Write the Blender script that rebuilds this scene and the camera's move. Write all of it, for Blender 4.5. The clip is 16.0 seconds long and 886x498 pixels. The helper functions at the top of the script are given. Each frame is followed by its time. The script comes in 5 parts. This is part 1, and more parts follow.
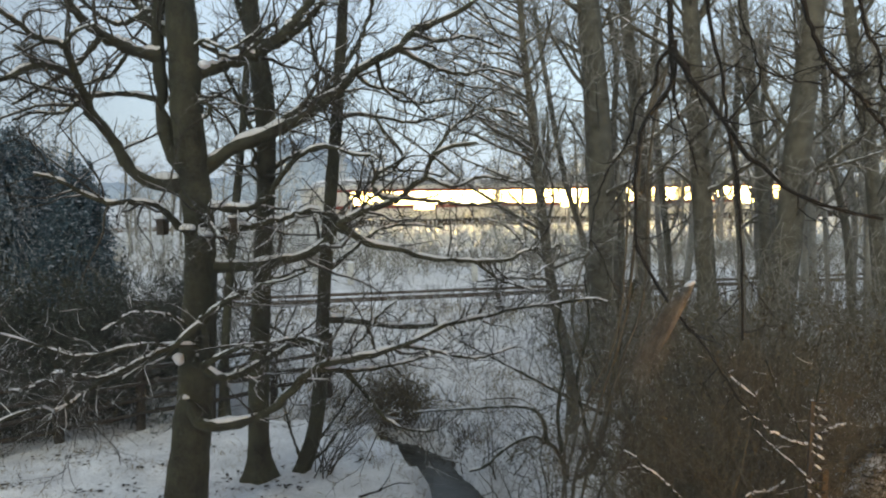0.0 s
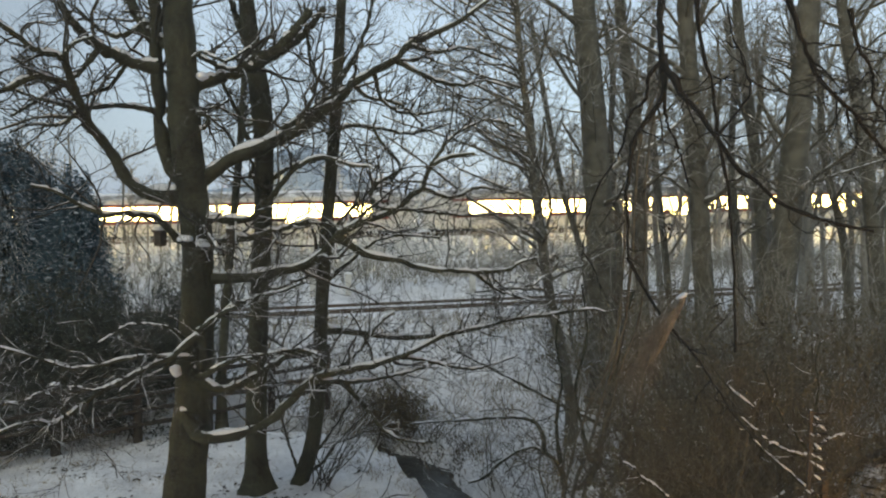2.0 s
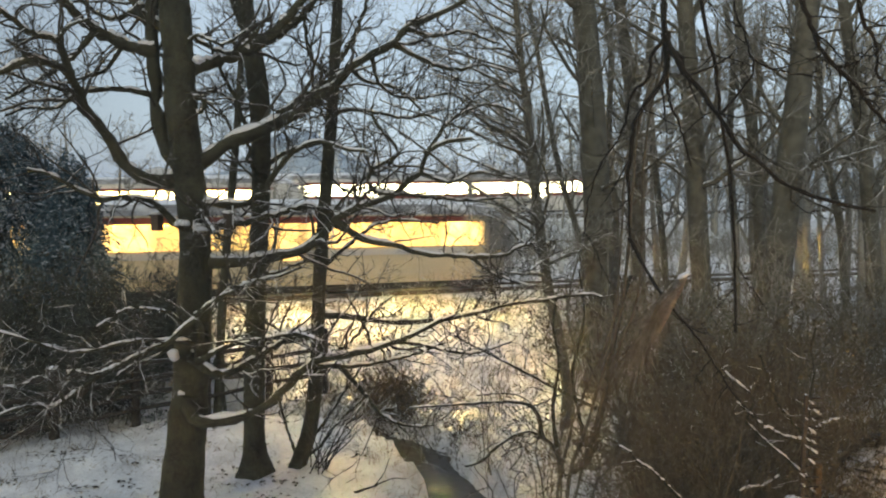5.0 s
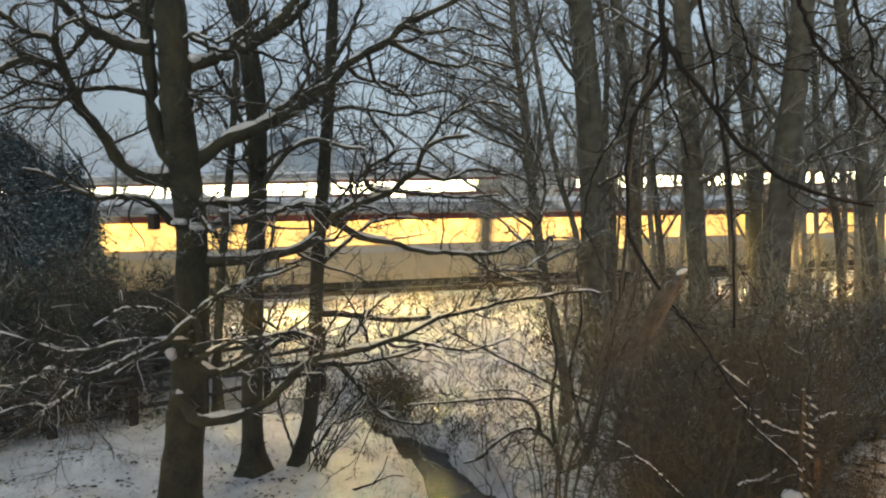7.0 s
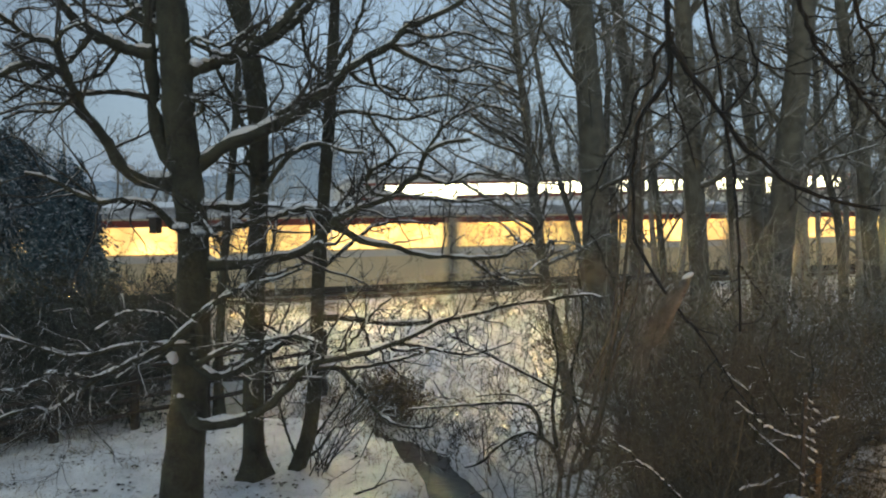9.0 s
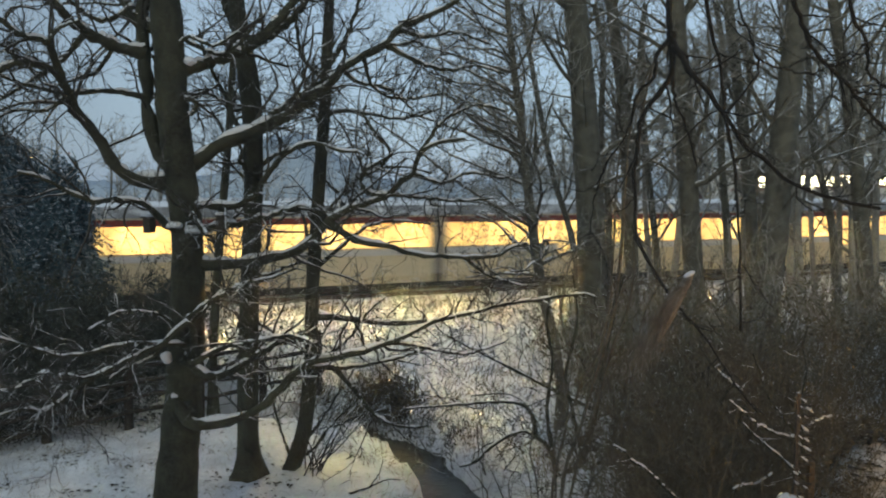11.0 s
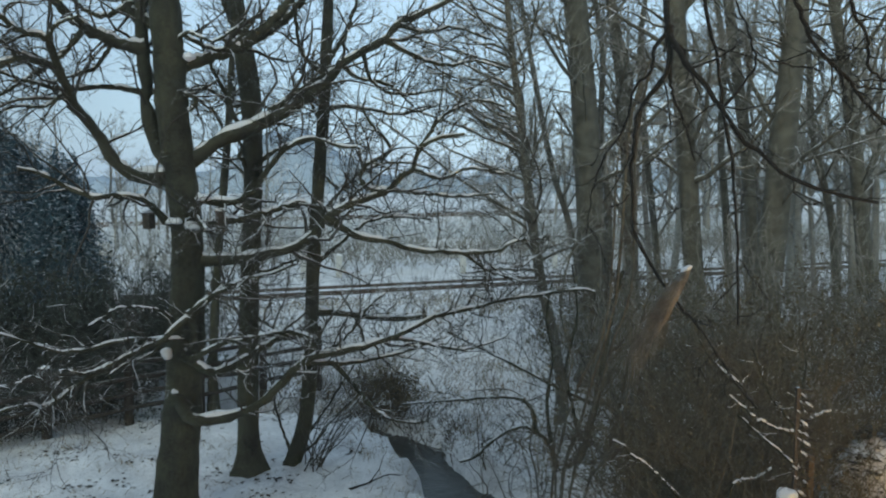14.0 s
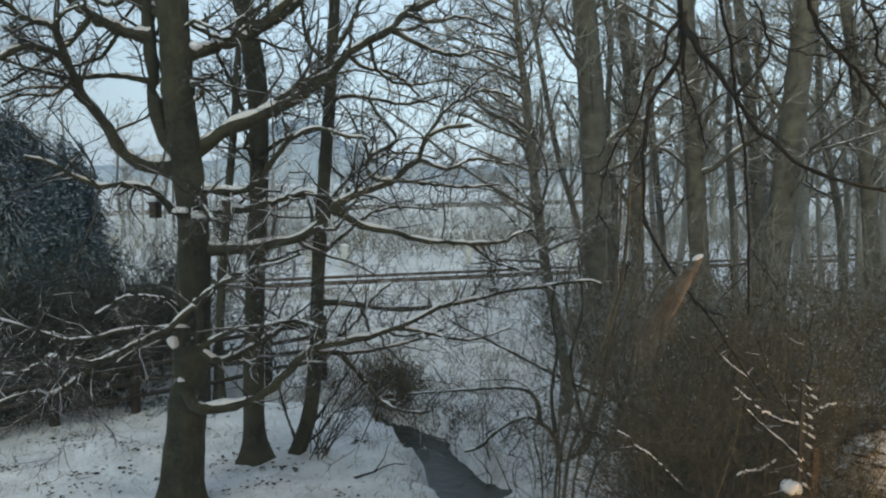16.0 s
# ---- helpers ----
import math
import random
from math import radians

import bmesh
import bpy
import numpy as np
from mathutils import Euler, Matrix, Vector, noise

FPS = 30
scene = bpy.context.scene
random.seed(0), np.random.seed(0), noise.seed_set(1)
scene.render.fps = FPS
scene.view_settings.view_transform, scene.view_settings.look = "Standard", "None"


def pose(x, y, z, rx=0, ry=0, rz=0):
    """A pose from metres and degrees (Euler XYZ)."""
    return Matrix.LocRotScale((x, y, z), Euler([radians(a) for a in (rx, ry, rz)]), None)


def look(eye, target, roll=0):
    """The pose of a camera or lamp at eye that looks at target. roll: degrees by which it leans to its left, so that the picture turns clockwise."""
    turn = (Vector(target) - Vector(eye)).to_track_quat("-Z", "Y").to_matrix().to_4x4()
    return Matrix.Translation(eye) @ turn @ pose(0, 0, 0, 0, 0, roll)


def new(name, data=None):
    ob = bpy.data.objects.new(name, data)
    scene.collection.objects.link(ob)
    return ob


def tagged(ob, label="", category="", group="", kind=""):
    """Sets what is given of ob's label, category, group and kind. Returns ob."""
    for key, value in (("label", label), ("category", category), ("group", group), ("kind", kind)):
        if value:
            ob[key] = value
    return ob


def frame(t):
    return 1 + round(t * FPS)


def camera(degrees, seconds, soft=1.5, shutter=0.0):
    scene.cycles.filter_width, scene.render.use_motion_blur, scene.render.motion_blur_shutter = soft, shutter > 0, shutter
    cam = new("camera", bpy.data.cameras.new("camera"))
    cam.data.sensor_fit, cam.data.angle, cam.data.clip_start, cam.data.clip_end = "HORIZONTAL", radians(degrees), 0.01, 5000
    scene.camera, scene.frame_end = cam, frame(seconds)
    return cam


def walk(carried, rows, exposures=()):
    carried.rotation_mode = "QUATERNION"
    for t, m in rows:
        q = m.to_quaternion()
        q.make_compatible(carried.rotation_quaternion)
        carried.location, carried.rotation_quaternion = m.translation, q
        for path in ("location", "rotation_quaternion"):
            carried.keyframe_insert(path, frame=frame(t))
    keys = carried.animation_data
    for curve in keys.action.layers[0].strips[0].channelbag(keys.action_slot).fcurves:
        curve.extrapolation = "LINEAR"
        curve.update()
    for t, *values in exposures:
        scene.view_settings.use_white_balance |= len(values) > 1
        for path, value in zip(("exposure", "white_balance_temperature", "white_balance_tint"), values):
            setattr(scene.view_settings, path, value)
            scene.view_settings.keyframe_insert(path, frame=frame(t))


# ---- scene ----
# ------------------------------------------------------------ camera and its small hand-held sway
cam = camera(62.0, 16.0, soft=2.1, shutter=0.9)
EYE = (0.0, 0.0, 4.2)
SWAY = [  # seconds, turn to the left, tilt, roll in degrees
    (0.0, 0.581, -4.246, 0.349), (0.5, 0.581, -4.134, 0.323), (1.0, 0.537, -3.955, 0.269), (1.5, 0.523, -3.742, 0.255),
    (2.0, 0.414, -3.416, 0.208), (2.5, 0.337, -3.417, 0.259), (3.0, 0.327, -3.593, 0.264), (3.5, 0.268, -3.856, 0.363),
    (4.0, 0.249, -4.130, 0.422), (6.3, 0.073, -4.842, 0.077), (7.0, 0.0, -4.8, 0.0)]
SWAY += [
    (7.5, -0.013, -4.679, 0.054), (8.0, 0.071, -4.521, 0.051), (8.5, 0.130, -4.532, 0.013), (9.0, 0.103, -4.495, 0.009),
    (11.5, -0.390, -4.574, -0.006), (12.0, -0.421, -4.749, -0.060), (12.5, -0.444, -4.794, -0.049),
    (13.0, -0.459, -4.829, -0.058), (13.5, -0.414, -4.880, -0.077), (14.0, -0.327, -4.881, -0.049)]
SWAY += [(14.5, -0.164, -4.906, -0.063), (15.0, 0.087, -5.173, 0.003), (15.5, 0.108, -5.502, 0.124), (16.0, 0.108, -5.618, 0.223)]


def aim(turn, tilt, roll):
    return Matrix.Translation(EYE) @ Matrix.Rotation(radians(turn), 4, "Z") @ Matrix.Rotation(radians(90 + tilt), 4, "X") @ Matrix.Rotation(radians(roll), 4, "Z")


walk(cam, [(t, aim(a, b, c)) for t, a, b, c in SWAY],
     exposures=[(0.0, 0.84, 8650, -4), (2.0, 0.64, 8650, -4), (4.0, 0.64, 8500, -4), (6.4, 0.26, 8700, -3), (7.2, 0.22, 8350, -5), (8.0, 0.18, 7750, -8), (9.0, 0.14, 7550, -8), (11.5, 0.2, 7650, -8), (12.2, 0.44, 7000, -12), (12.6, 0.58, 7000, -13), (14.0, 0.7, 7400, -13), (15.0, 0.8, 7950, -13), (16.0, 0.8, 8200, -10)])

# ------------------------------------------------------------ light: overcast winter dusk
SUN_UP, SUN_TURN = radians(12), radians(200)
world = bpy.data.worlds.new("dusk_sky")
scene.world = world
world.use_nodes = True
wn, wl = world.node_tree.nodes, world.node_tree.links
sky = wn.new("ShaderNodeTexSky")
sky.sky_type, sky.sun_disc = "NISHITA", False
sky.sun_elevation, sky.sun_rotation = SUN_UP, SUN_TURN
sky.air_density, sky.dust_density, sky.ozone_density = 1.0, 2.5, 2.5
wn["Background"].inputs["Strength"].default_value = 0.14
cloud = wn.new("ShaderNodeMix")
cloud.data_type = "RGBA"
cloud.inputs[0].default_value = 0.8
cloud.inputs[7].default_value = (2.75, 3.5, 5.6, 1)   # even cloud cover
wl.new(sky.outputs[0], cloud.inputs[6])
# the cloud is thinner, and paler, towards the north
where, north, pale, veil = wn.new("ShaderNodeTexCoord"), wn.new("ShaderNodeVectorMath"), wn.new("ShaderNodeMapRange"), wn.new("ShaderNodeVectorMath")
puffs, thickness = wn.new("ShaderNodeTexNoise"), wn.new("ShaderNodeMath")
north.operation, veil.operation, thickness.operation = "DOT_PRODUCT", "SCALE", "MULTIPLY_ADD"
north.inputs[1].default_value = (0.26, 0.95, 0.17)
pale.interpolation_type = "SMOOTHSTEP"
pale.inputs[1].default_value, pale.inputs[2].default_value, pale.inputs[3].default_value, pale.inputs[4].default_value = 0.6, 1.0, 0.5, 0.94
puffs.inputs["Scale"].default_value, puffs.inputs["Detail"].default_value = 2.6, 4.0
thickness.inputs[1].default_value = 0.22
wl.new(where.outputs["Generated"], north.inputs[0])
wl.new(where.outputs["Generated"], puffs.inputs["Vector"])
wl.new(north.outputs["Value"], pale.inputs[0])
wl.new(puffs.outputs[0], thickness.inputs[0])
wl.new(pale.outputs[0], thickness.inputs[2])
wl.new(cloud.outputs[2], veil.inputs[0])
wl.new(thickness.outputs[0], veil.inputs["Scale"])
wl.new(veil.outputs[0], wn["Background"].inputs["Color"])
sun = new("sun", bpy.data.lights.new("sun", "SUN"))
sun.data.energy, sun.data.angle, sun.data.color = 0.62, radians(45), (0.98, 0.98, 1.0)
sun.matrix_basis = look((0, 0, 30), (30 * math.sin(SUN_TURN) * -1, -30 * math.cos(SUN_TURN), 30 - 30 * math.tan(radians(35))))


# ------------------------------------------------------------ materials
def material(name, base, rough=0.8, metal=0.0, vary=0.25, scale=8.0, fine=60.0, bump=0.3, second=None, dusting=0.0, spec=0.3, per_island=0.0):
    """Two scales of variation, relief, and, where dusting > 0, snow that lies on what faces up."""
    m = bpy.data.materials.new(name)
    m.use_nodes = True
    n, l = m.node_tree.nodes, m.node_tree.links
    b = n["Principled BSDF"]
    b.inputs["Roughness"].default_value, b.inputs["Metallic"].default_value = rough, metal
    b.inputs["Specular IOR Level"].default_value = spec
    co = n.new("ShaderNodeTexCoord")
    n1, n2 = n.new("ShaderNodeTexNoise"), n.new("ShaderNodeTexNoise")
    for node, s in ((n1, scale), (n2, fine)):
        node.inputs["Scale"].default_value, node.inputs["Detail"].default_value = s, 3.0
        l.new(co.outputs["Object"], node.inputs["Vector"])
    mix = n.new("ShaderNodeMix")
    mix.data_type = "RGBA"
    low = tuple(c * (1 - vary) for c in base)
    high = second or tuple(min(1, c * (1 + vary)) for c in base)
    mix.inputs[6].default_value, mix.inputs[7].default_value = (*low, 1), (*high, 1)
    add = n.new("ShaderNodeMath")
    add.operation = "MULTIPLY_ADD"
    l.new(n2.outputs[0], add.inputs[0])
    add.inputs[1].default_value = 0.7
    l.new(n1.outputs[0], add.inputs[2])
    rng = n.new("ShaderNodeMapRange")
    rng.inputs[1].default_value, rng.inputs[2].default_value = 0.55, 1.15
    l.new(add.outputs[0], rng.inputs[0])
    l.new(rng.outputs[0], mix.inputs[0])
    colour = mix.outputs[2]
    if per_island:
        geo = n.new("ShaderNodeNewGeometry")
        hsv = n.new("ShaderNodeHueSaturation")
        r2 = n.new("ShaderNodeMapRange")
        r2.inputs[3].default_value, r2.inputs[4].default_value = 1 - per_island, 1 + per_island
        l.new(geo.outputs["Random Per Island"], r2.inputs[0])
        l.new(r2.outputs[0], hsv.inputs["Value"])
        l.new(colour, hsv.inputs["Color"])
        colour = hsv.outputs[0]
    if dusting:
        geo = n.new("ShaderNodeNewGeometry")
        sep = n.new("ShaderNodeSeparateXYZ")
        l.new(geo.outputs["Normal"], sep.inputs[0])
        up = n.new("ShaderNodeMath")
        up.operation = "MULTIPLY_ADD"
        l.new(n1.outputs[0], up.inputs[0])
        up.inputs[1].default_value = 0.9
        l.new(sep.outputs[2], up.inputs[2])
        r3 = n.new("ShaderNodeMapRange")
        r3.inputs[1].default_value, r3.inputs[2].default_value = 1.35 - dusting, 1.5 - dusting
        l.new(up.outputs[0], r3.inputs[0])
        m2 = n.new("ShaderNodeMix")
        m2.data_type = "RGBA"
        m2.inputs[7].default_value = (0.8, 0.82, 0.86, 1)
        l.new(r3.outputs[0], m2.inputs[0])
        l.new(colour, m2.inputs[6])
        colour = m2.outputs[2]
    l.new(colour, b.inputs["Base Color"])
    if bump:
        bp = n.new("ShaderNodeBump")
        bp.inputs["Strength"].default_value, bp.inputs["Distance"].default_value = bump, 0.02
        l.new(add.outputs[0], bp.inputs["Height"])
        l.new(bp.outputs[0], b.inputs["Normal"])
    return m


def glow(name, colour, strength, scale=1.2, each=0.0):
    """A lit pane: what gives light behind it is uneven."""
    m = material(name, colour, rough=0.2, bump=0)
    n, l = m.node_tree.nodes, m.node_tree.links
    b = n["Principled BSDF"]
    co, tx, rg = n.new("ShaderNodeTexCoord"), n.new("ShaderNodeTexNoise"), n.new("ShaderNodeMapRange")
    tx.inputs["Scale"].default_value = scale
    rg.inputs[1].default_value, rg.inputs[2].default_value = 0.3, 0.7
    rg.inputs[3].default_value, rg.inputs[4].default_value = strength * 0.55, strength * 1.3
    l.new(co.outputs["Object"], tx.inputs["Vector"])
    l.new(tx.outputs[0], rg.inputs[0])
    if each:
        info, r2, mul = n.new("ShaderNodeObjectInfo"), n.new("ShaderNodeMapRange"), n.new("ShaderNodeMath")
        mul.operation = "MULTIPLY"
        r2.inputs[3].default_value, r2.inputs[4].default_value = 1 - each, 1 + each
        l.new(info.outputs["Random"], r2.inputs[0])
        l.new(r2.outputs[0], mul.inputs[0])
        l.new(rg.outputs[0], mul.inputs[1])
        l.new(mul.outputs[0], b.inputs["Emission Strength"])
    else:
        l.new(rg.outputs[0], b.inputs["Emission Strength"])
    b.inputs["Emission Color"].default_value = (*colour, 1)
    return m


BARK = material("bark_olive", (0.02, 0.022, 0.015), vary=0.55, scale=3, fine=26, bump=1.0, second=(0.07, 0.072, 0.046), dusting=0.05)
GREYBARK = material("bark_grey", (0.08, 0.078, 0.064), vary=0.4, scale=4, fine=40, bump=0.8, second=(0.155, 0.148, 0.118), dusting=0.1)
TWIG = material("twig_dark", (0.052, 0.049, 0.042), vary=0.3, bump=0, dusting=0.28, per_island=0.3)
TWIGBARE = material("twig_bare", (0.016, 0.015, 0.013), vary=0.3, bump=0, per_island=0.3)
BROWN = material("twig_russet", (0.095, 0.087, 0.064), vary=0.4, bump=0, second=(0.17, 0.152, 0.106), per_island=0.5)
TWIGBROWN = material("twig_umber", (0.066, 0.056, 0.042), vary=0.4, bump=0, second=(0.12, 0.1, 0.075), per_island=0.4)
# Paler than TWIG: middle-distance haze is painted into this grey.
MISTY = material("hazed_grey_twigs", (0.225, 0.218, 0.195), vary=0.3, bump=0, dusting=0.2, per_island=0.4)
HEDGE = material("hedge_dark", (0.028, 0.032, 0.028), vary=0.4, bump=0, dusting=0.03, per_island=0.4)
NEEDLE = material("needles_blue", (0.042, 0.082, 0.11), vary=0.5, bump=0, dusting=0.18, per_island=0.4)
# Pale bluish: distance haze is put into the colour of these twigs.
HAZED = material("hazed_twigs", (0.52, 0.55, 0.58), vary=0.25, bump=0, dusting=0.04, per_island=0.3)
RIME = material("rime", (0.36, 0.42, 0.5), vary=0.3, bump=0, per_island=0.3)
SNOW = material("snow", (0.80, 0.82, 0.86), rough=0.75, vary=0.06, scale=3, fine=40, bump=0.5, spec=0.4)
EARTHY = material("thin_snow", (0.64, 0.65, 0.685), rough=0.6, vary=0.26, scale=1.6, fine=18, bump=0.7, second=(0.86, 0.87, 0.89), spec=0.4)
RUSSET_LEAF = material("russet_leaves", (0.105, 0.09, 0.056), rough=0.7, vary=0.35, bump=0, second=(0.18, 0.15, 0.09), per_island=0.5)
DARK_LEAF = material("evergreen_leaves", (0.03, 0.038, 0.03), rough=0.5, vary=0.35, bump=0, per_island=0.5)
GRASS = material("dry_grass", (0.20, 0.15, 0.08), vary=0.4, bump=0, per_island=0.4, second=(0.3, 0.24, 0.14))
FENCE = material("black_fence_wood", (0.035, 0.03, 0.026), vary=0.4, scale=6, fine=50, bump=0.5)
WOOD = material("weathered_wood", (0.07, 0.06, 0.05), vary=0.4, scale=6, fine=50, bump=0.6, dusting=0.25)
STEEL = material("rusty_rail", (0.12, 0.09, 0.07), rough=0.5, metal=0.7, vary=0.3)
BALLAST = material("ballast_stone", (0.14, 0.12, 0.11), vary=0.5, scale=14, fine=40, bump=1.0, dusting=0.3)
CONCRETE = material("pale_concrete", (0.55, 0.55, 0.53), vary=0.15, bump=0.2)
RED = material("train_red", (0.22, 0.05, 0.04), rough=0.35, vary=0.1, scale=2, bump=0, spec=0.5)
PALE = material("train_pale", (0.55, 0.54, 0.52), rough=0.4, vary=0.1, scale=2, bump=0, spec=0.5)
ROOF = material("train_roof", (0.22, 0.22, 0.23), rough=0.6, vary=0.2, scale=2, dusting=0.3)
DARK = material("train_underframe", (0.03, 0.03, 0.03), rough=0.7, vary=0.3, scale=4)
BLACKGLASS = material("dark_glass", (0.015, 0.016, 0.018), rough=0.08, vary=0.1, bump=0, spec=0.6)
WARM = glow("warm_window", (1.0, 0.63, 0.25), 1.5, 2.2, each=0.4)
# Added strip on the near train, stands in for window light on snow.
SPILL = glow("spill_strip", (1.0, 0.59, 0.22), 25000.0)
YELLOW = glow("yellow_window", (1.0, 0.72, 0.30), 20.0)
WHITE = glow("white_window", (1.0, 0.93, 0.72), 9.0)
LAMP = glow("headlight_glow", (1.0, 0.95, 0.85), 12.0)
NOSE = material("train_nose", (0.07, 0.035, 0.03), rough=0.4, vary=0.15, scale=2, bump=0)
CAB = material("train_cab", (0.17, 0.165, 0.155), rough=0.45, vary=0.15, scale=2, bump=0)
SKIN = material("train_warm_grey", (0.58, 0.50, 0.35), rough=0.4, vary=0.12, scale=2, bump=0, spec=0.5)

# water of the stream
WATER = material("stream_water", (0.02, 0.022, 0.02), rough=0.36, vary=0.2, scale=3.0, fine=8.0, bump=1.0, spec=0.22)


# ------------------------------------------------------------ mesh helpers
RNG = np.random.default_rng(7)


def raw(name, verts, faces, mat, smooth=True):
    """A mesh from arrays: verts (n, 3), faces (m, 3 or 4)."""
    verts, faces = np.asarray(verts, np.float32), np.asarray(faces, np.int32)
    me = bpy.data.meshes.new(name)
    me.vertices.add(len(verts))
    me.vertices.foreach_set("co", verts.ravel())
    k = faces.shape[1]
    me.loops.add(faces.size)
    me.loops.foreach_set("vertex_index", faces.ravel())
    me.polygons.add(len(faces))
    me.polygons.foreach_set("loop_start", np.arange(0, faces.size, k, dtype=np.int32))
    me.polygons.foreach_set("use_smooth", np.full(len(faces), smooth))
    me.update(calc_edges=True)
    me.materials.append(mat)
    return me


def unit(a):
    return a / np.maximum(np.linalg.norm(a, axis=-1, keepdims=True), 1e-9)


def tubes(paths, radii, sides):
    """Tubes round paths (n, k, 3) with radii (n, k)."""
    n, k = radii.shape
    tan = unit(np.gradient(paths, axis=1))
    ref = np.where(np.abs(tan.mean(1, keepdims=True)[..., 2:]) > 0.75, np.array([1.0, 0.2, 0.0]), np.array([0.0, 0.1, 1.0]))
    a = unit(np.cross(tan, np.broadcast_to(ref, tan.shape)))
    b = np.cross(a, tan)
    ang = np.arange(sides) * 2 * np.pi / sides + 0.4
    ring = a[:, :, None] * np.cos(ang)[:, None] + b[:, :, None] * np.sin(ang)[:, None]
    verts = (paths[:, :, None] + ring * radii[:, :, None, None]).reshape(-1, 3)
    i, j, s = np.meshgrid(np.arange(n), np.arange(k - 1), np.arange(sides), indexing="ij")
    base, s2 = (i * k + j) * sides, (s + 1) % sides
    faces = np.stack([base + s, base + s2, base + sides + s2, base + sides + s], -1).reshape(-1, 4)
    return verts, faces


def part(name, me, parent, label=""):
    ob = new(name, me)
    ob.parent = parent
    return tagged(ob, label)


def meshed(bm, name, mat, smooth=False):
    me = bpy.data.meshes.new(name)
    bm.to_mesh(me)
    bm.free()
    me.materials.append(mat)
    if smooth:
        me.polygons.foreach_set("use_smooth", np.full(len(me.polygons), True))
    return me


def box(name, size, mat, bevel=0.0, at=(0, 0, 0)):
    bm = bmesh.new()
    bmesh.ops.create_cube(bm, size=1.0, matrix=Matrix.Translation(at) @ Matrix.Diagonal((*size, 1)))
    if bevel:
        bmesh.ops.bevel(bm, geom=bm.edges[:], offset=bevel, segments=2, affect="EDGES", profile=0.6)
    return meshed(bm, name, mat)


def thing(name, label, category, at=(0, 0, 0), group="", kind="", turn=0.0):
    ob = new(name)
    ob.empty_display_size = 0.2
    ob.matrix_basis = pose(*at, 0, 0, turn)
    return tagged(ob, label, category, group, kind)


def smooth_path(points, k):
    """Catmull-Rom through points, at k even steps."""
    p = np.asarray(points, float)
    q = np.vstack([2 * p[0] - p[1], p, 2 * p[-1] - p[-2]])
    out = []
    for i in range(len(p) - 1):
        t = np.linspace(0, 1, 12, endpoint=False)[:, None]
        a, b, c, d = q[i:i + 4]
        out.append(0.5 * (2 * b + (c - a) * t + (2 * a - 5 * b + 4 * c - d) * t ** 2 + (3 * b - a - 3 * c + d) * t ** 3))
    out = np.vstack([*out, p[-1:]])
    s = np.concatenate([[0], np.cumsum(np.linalg.norm(np.diff(out, axis=0), axis=1))])
    u = np.linspace(0, s[-1], k)
    return np.stack([np.interp(u, s, out[:, c]) for c in range(3)], 1), u / s[-1], np.interp(u, s, np.linspace(0, 1, len(s)))


def grow(paths, radii, count, length, k=7, spread=0.8, lift=0.15, wiggle=0.25, thin=0.55, start=0.2, rmin=0.0022):
    """Children of branches: count of them, spread over the parents by their length."""
    n, m, _ = paths.shape
    size = np.linalg.norm(np.diff(paths, axis=1), axis=2).sum(1)
    who = RNG.choice(n, count, p=size / size.sum())
    t = start + (1 - start) * RNG.random(count) ** 0.8
    f = t * (m - 1)
    i = np.minimum(f.astype(int), m - 2)
    w = (f - i)[:, None]
    at = paths[who, i] * (1 - w) + paths[who, i + 1] * w
    tan = unit(paths[who, i + 1] - paths[who, i])
    side = RNG.normal(size=(count, 3))
    side = unit(side - (side * tan).sum(1, keepdims=True) * tan)
    way = unit(tan * (1 - spread * 0.6) + side * spread + np.array([0, 0, lift]))
    long = length[0] + (length[1] - length[0]) * RNG.random(count) ** 1.5
    long *= np.clip(1.25 - 0.7 * t, 0.4, 1)
    steps = unit(way[:, None] + np.cumsum(RNG.normal(size=(count, k - 1, 3)) * wiggle, axis=1) + np.array([0, 0, lift]) * np.linspace(0, 1.2, k - 1)[:, None])
    new_paths = np.concatenate([at[:, None], at[:, None] + np.cumsum(steps * (long / (k - 1))[:, None, None], axis=1)], 1)
    r0 = np.maximum((radii[who, i] * (1 - w[:, 0]) + radii[who, i + 1] * w[:, 0]) * thin, rmin * 1.3)
    r0 = np.minimum(r0, long * 0.02 + rmin)
    return new_paths, np.maximum(r0[:, None] * np.linspace(1, 0.35, k), rmin * 0.8)


def snow_on(paths, radii, cover=0.5, thick=0.004, fill=0.8):
    """Ridges of snow that lie along the upper side of branches, broken here and there."""
    tan = unit(np.gradient(paths, axis=1))
    n, k = radii.shape
    flat = np.clip((0.86 - np.abs(tan[..., 2])) / 0.25, 0, 1)
    wave = np.sin(np.arange(k) * 0.9 + RNG.random((n, 1)) * 6.3) + RNG.normal(size=(n, k)) * 0.45
    some = np.clip((wave + 3.0 * fill - 1.4) * 1.2, 0, 1)
    r = (radii * cover + thick) * flat * some * (0.75 + 0.5 * RNG.random((n, k)))
    up = paths.copy()
    up[..., 2] += radii * 0.82 + 0.2 * r - 0.004
    return up, np.maximum(r, 1e-4)


def join(*pieces):
    verts, faces, at = [], [], 0
    for v, f in pieces:
        verts.append(v)
        faces.append(f + at)
        at += len(v)
    return np.vstack(verts), np.vstack(faces)


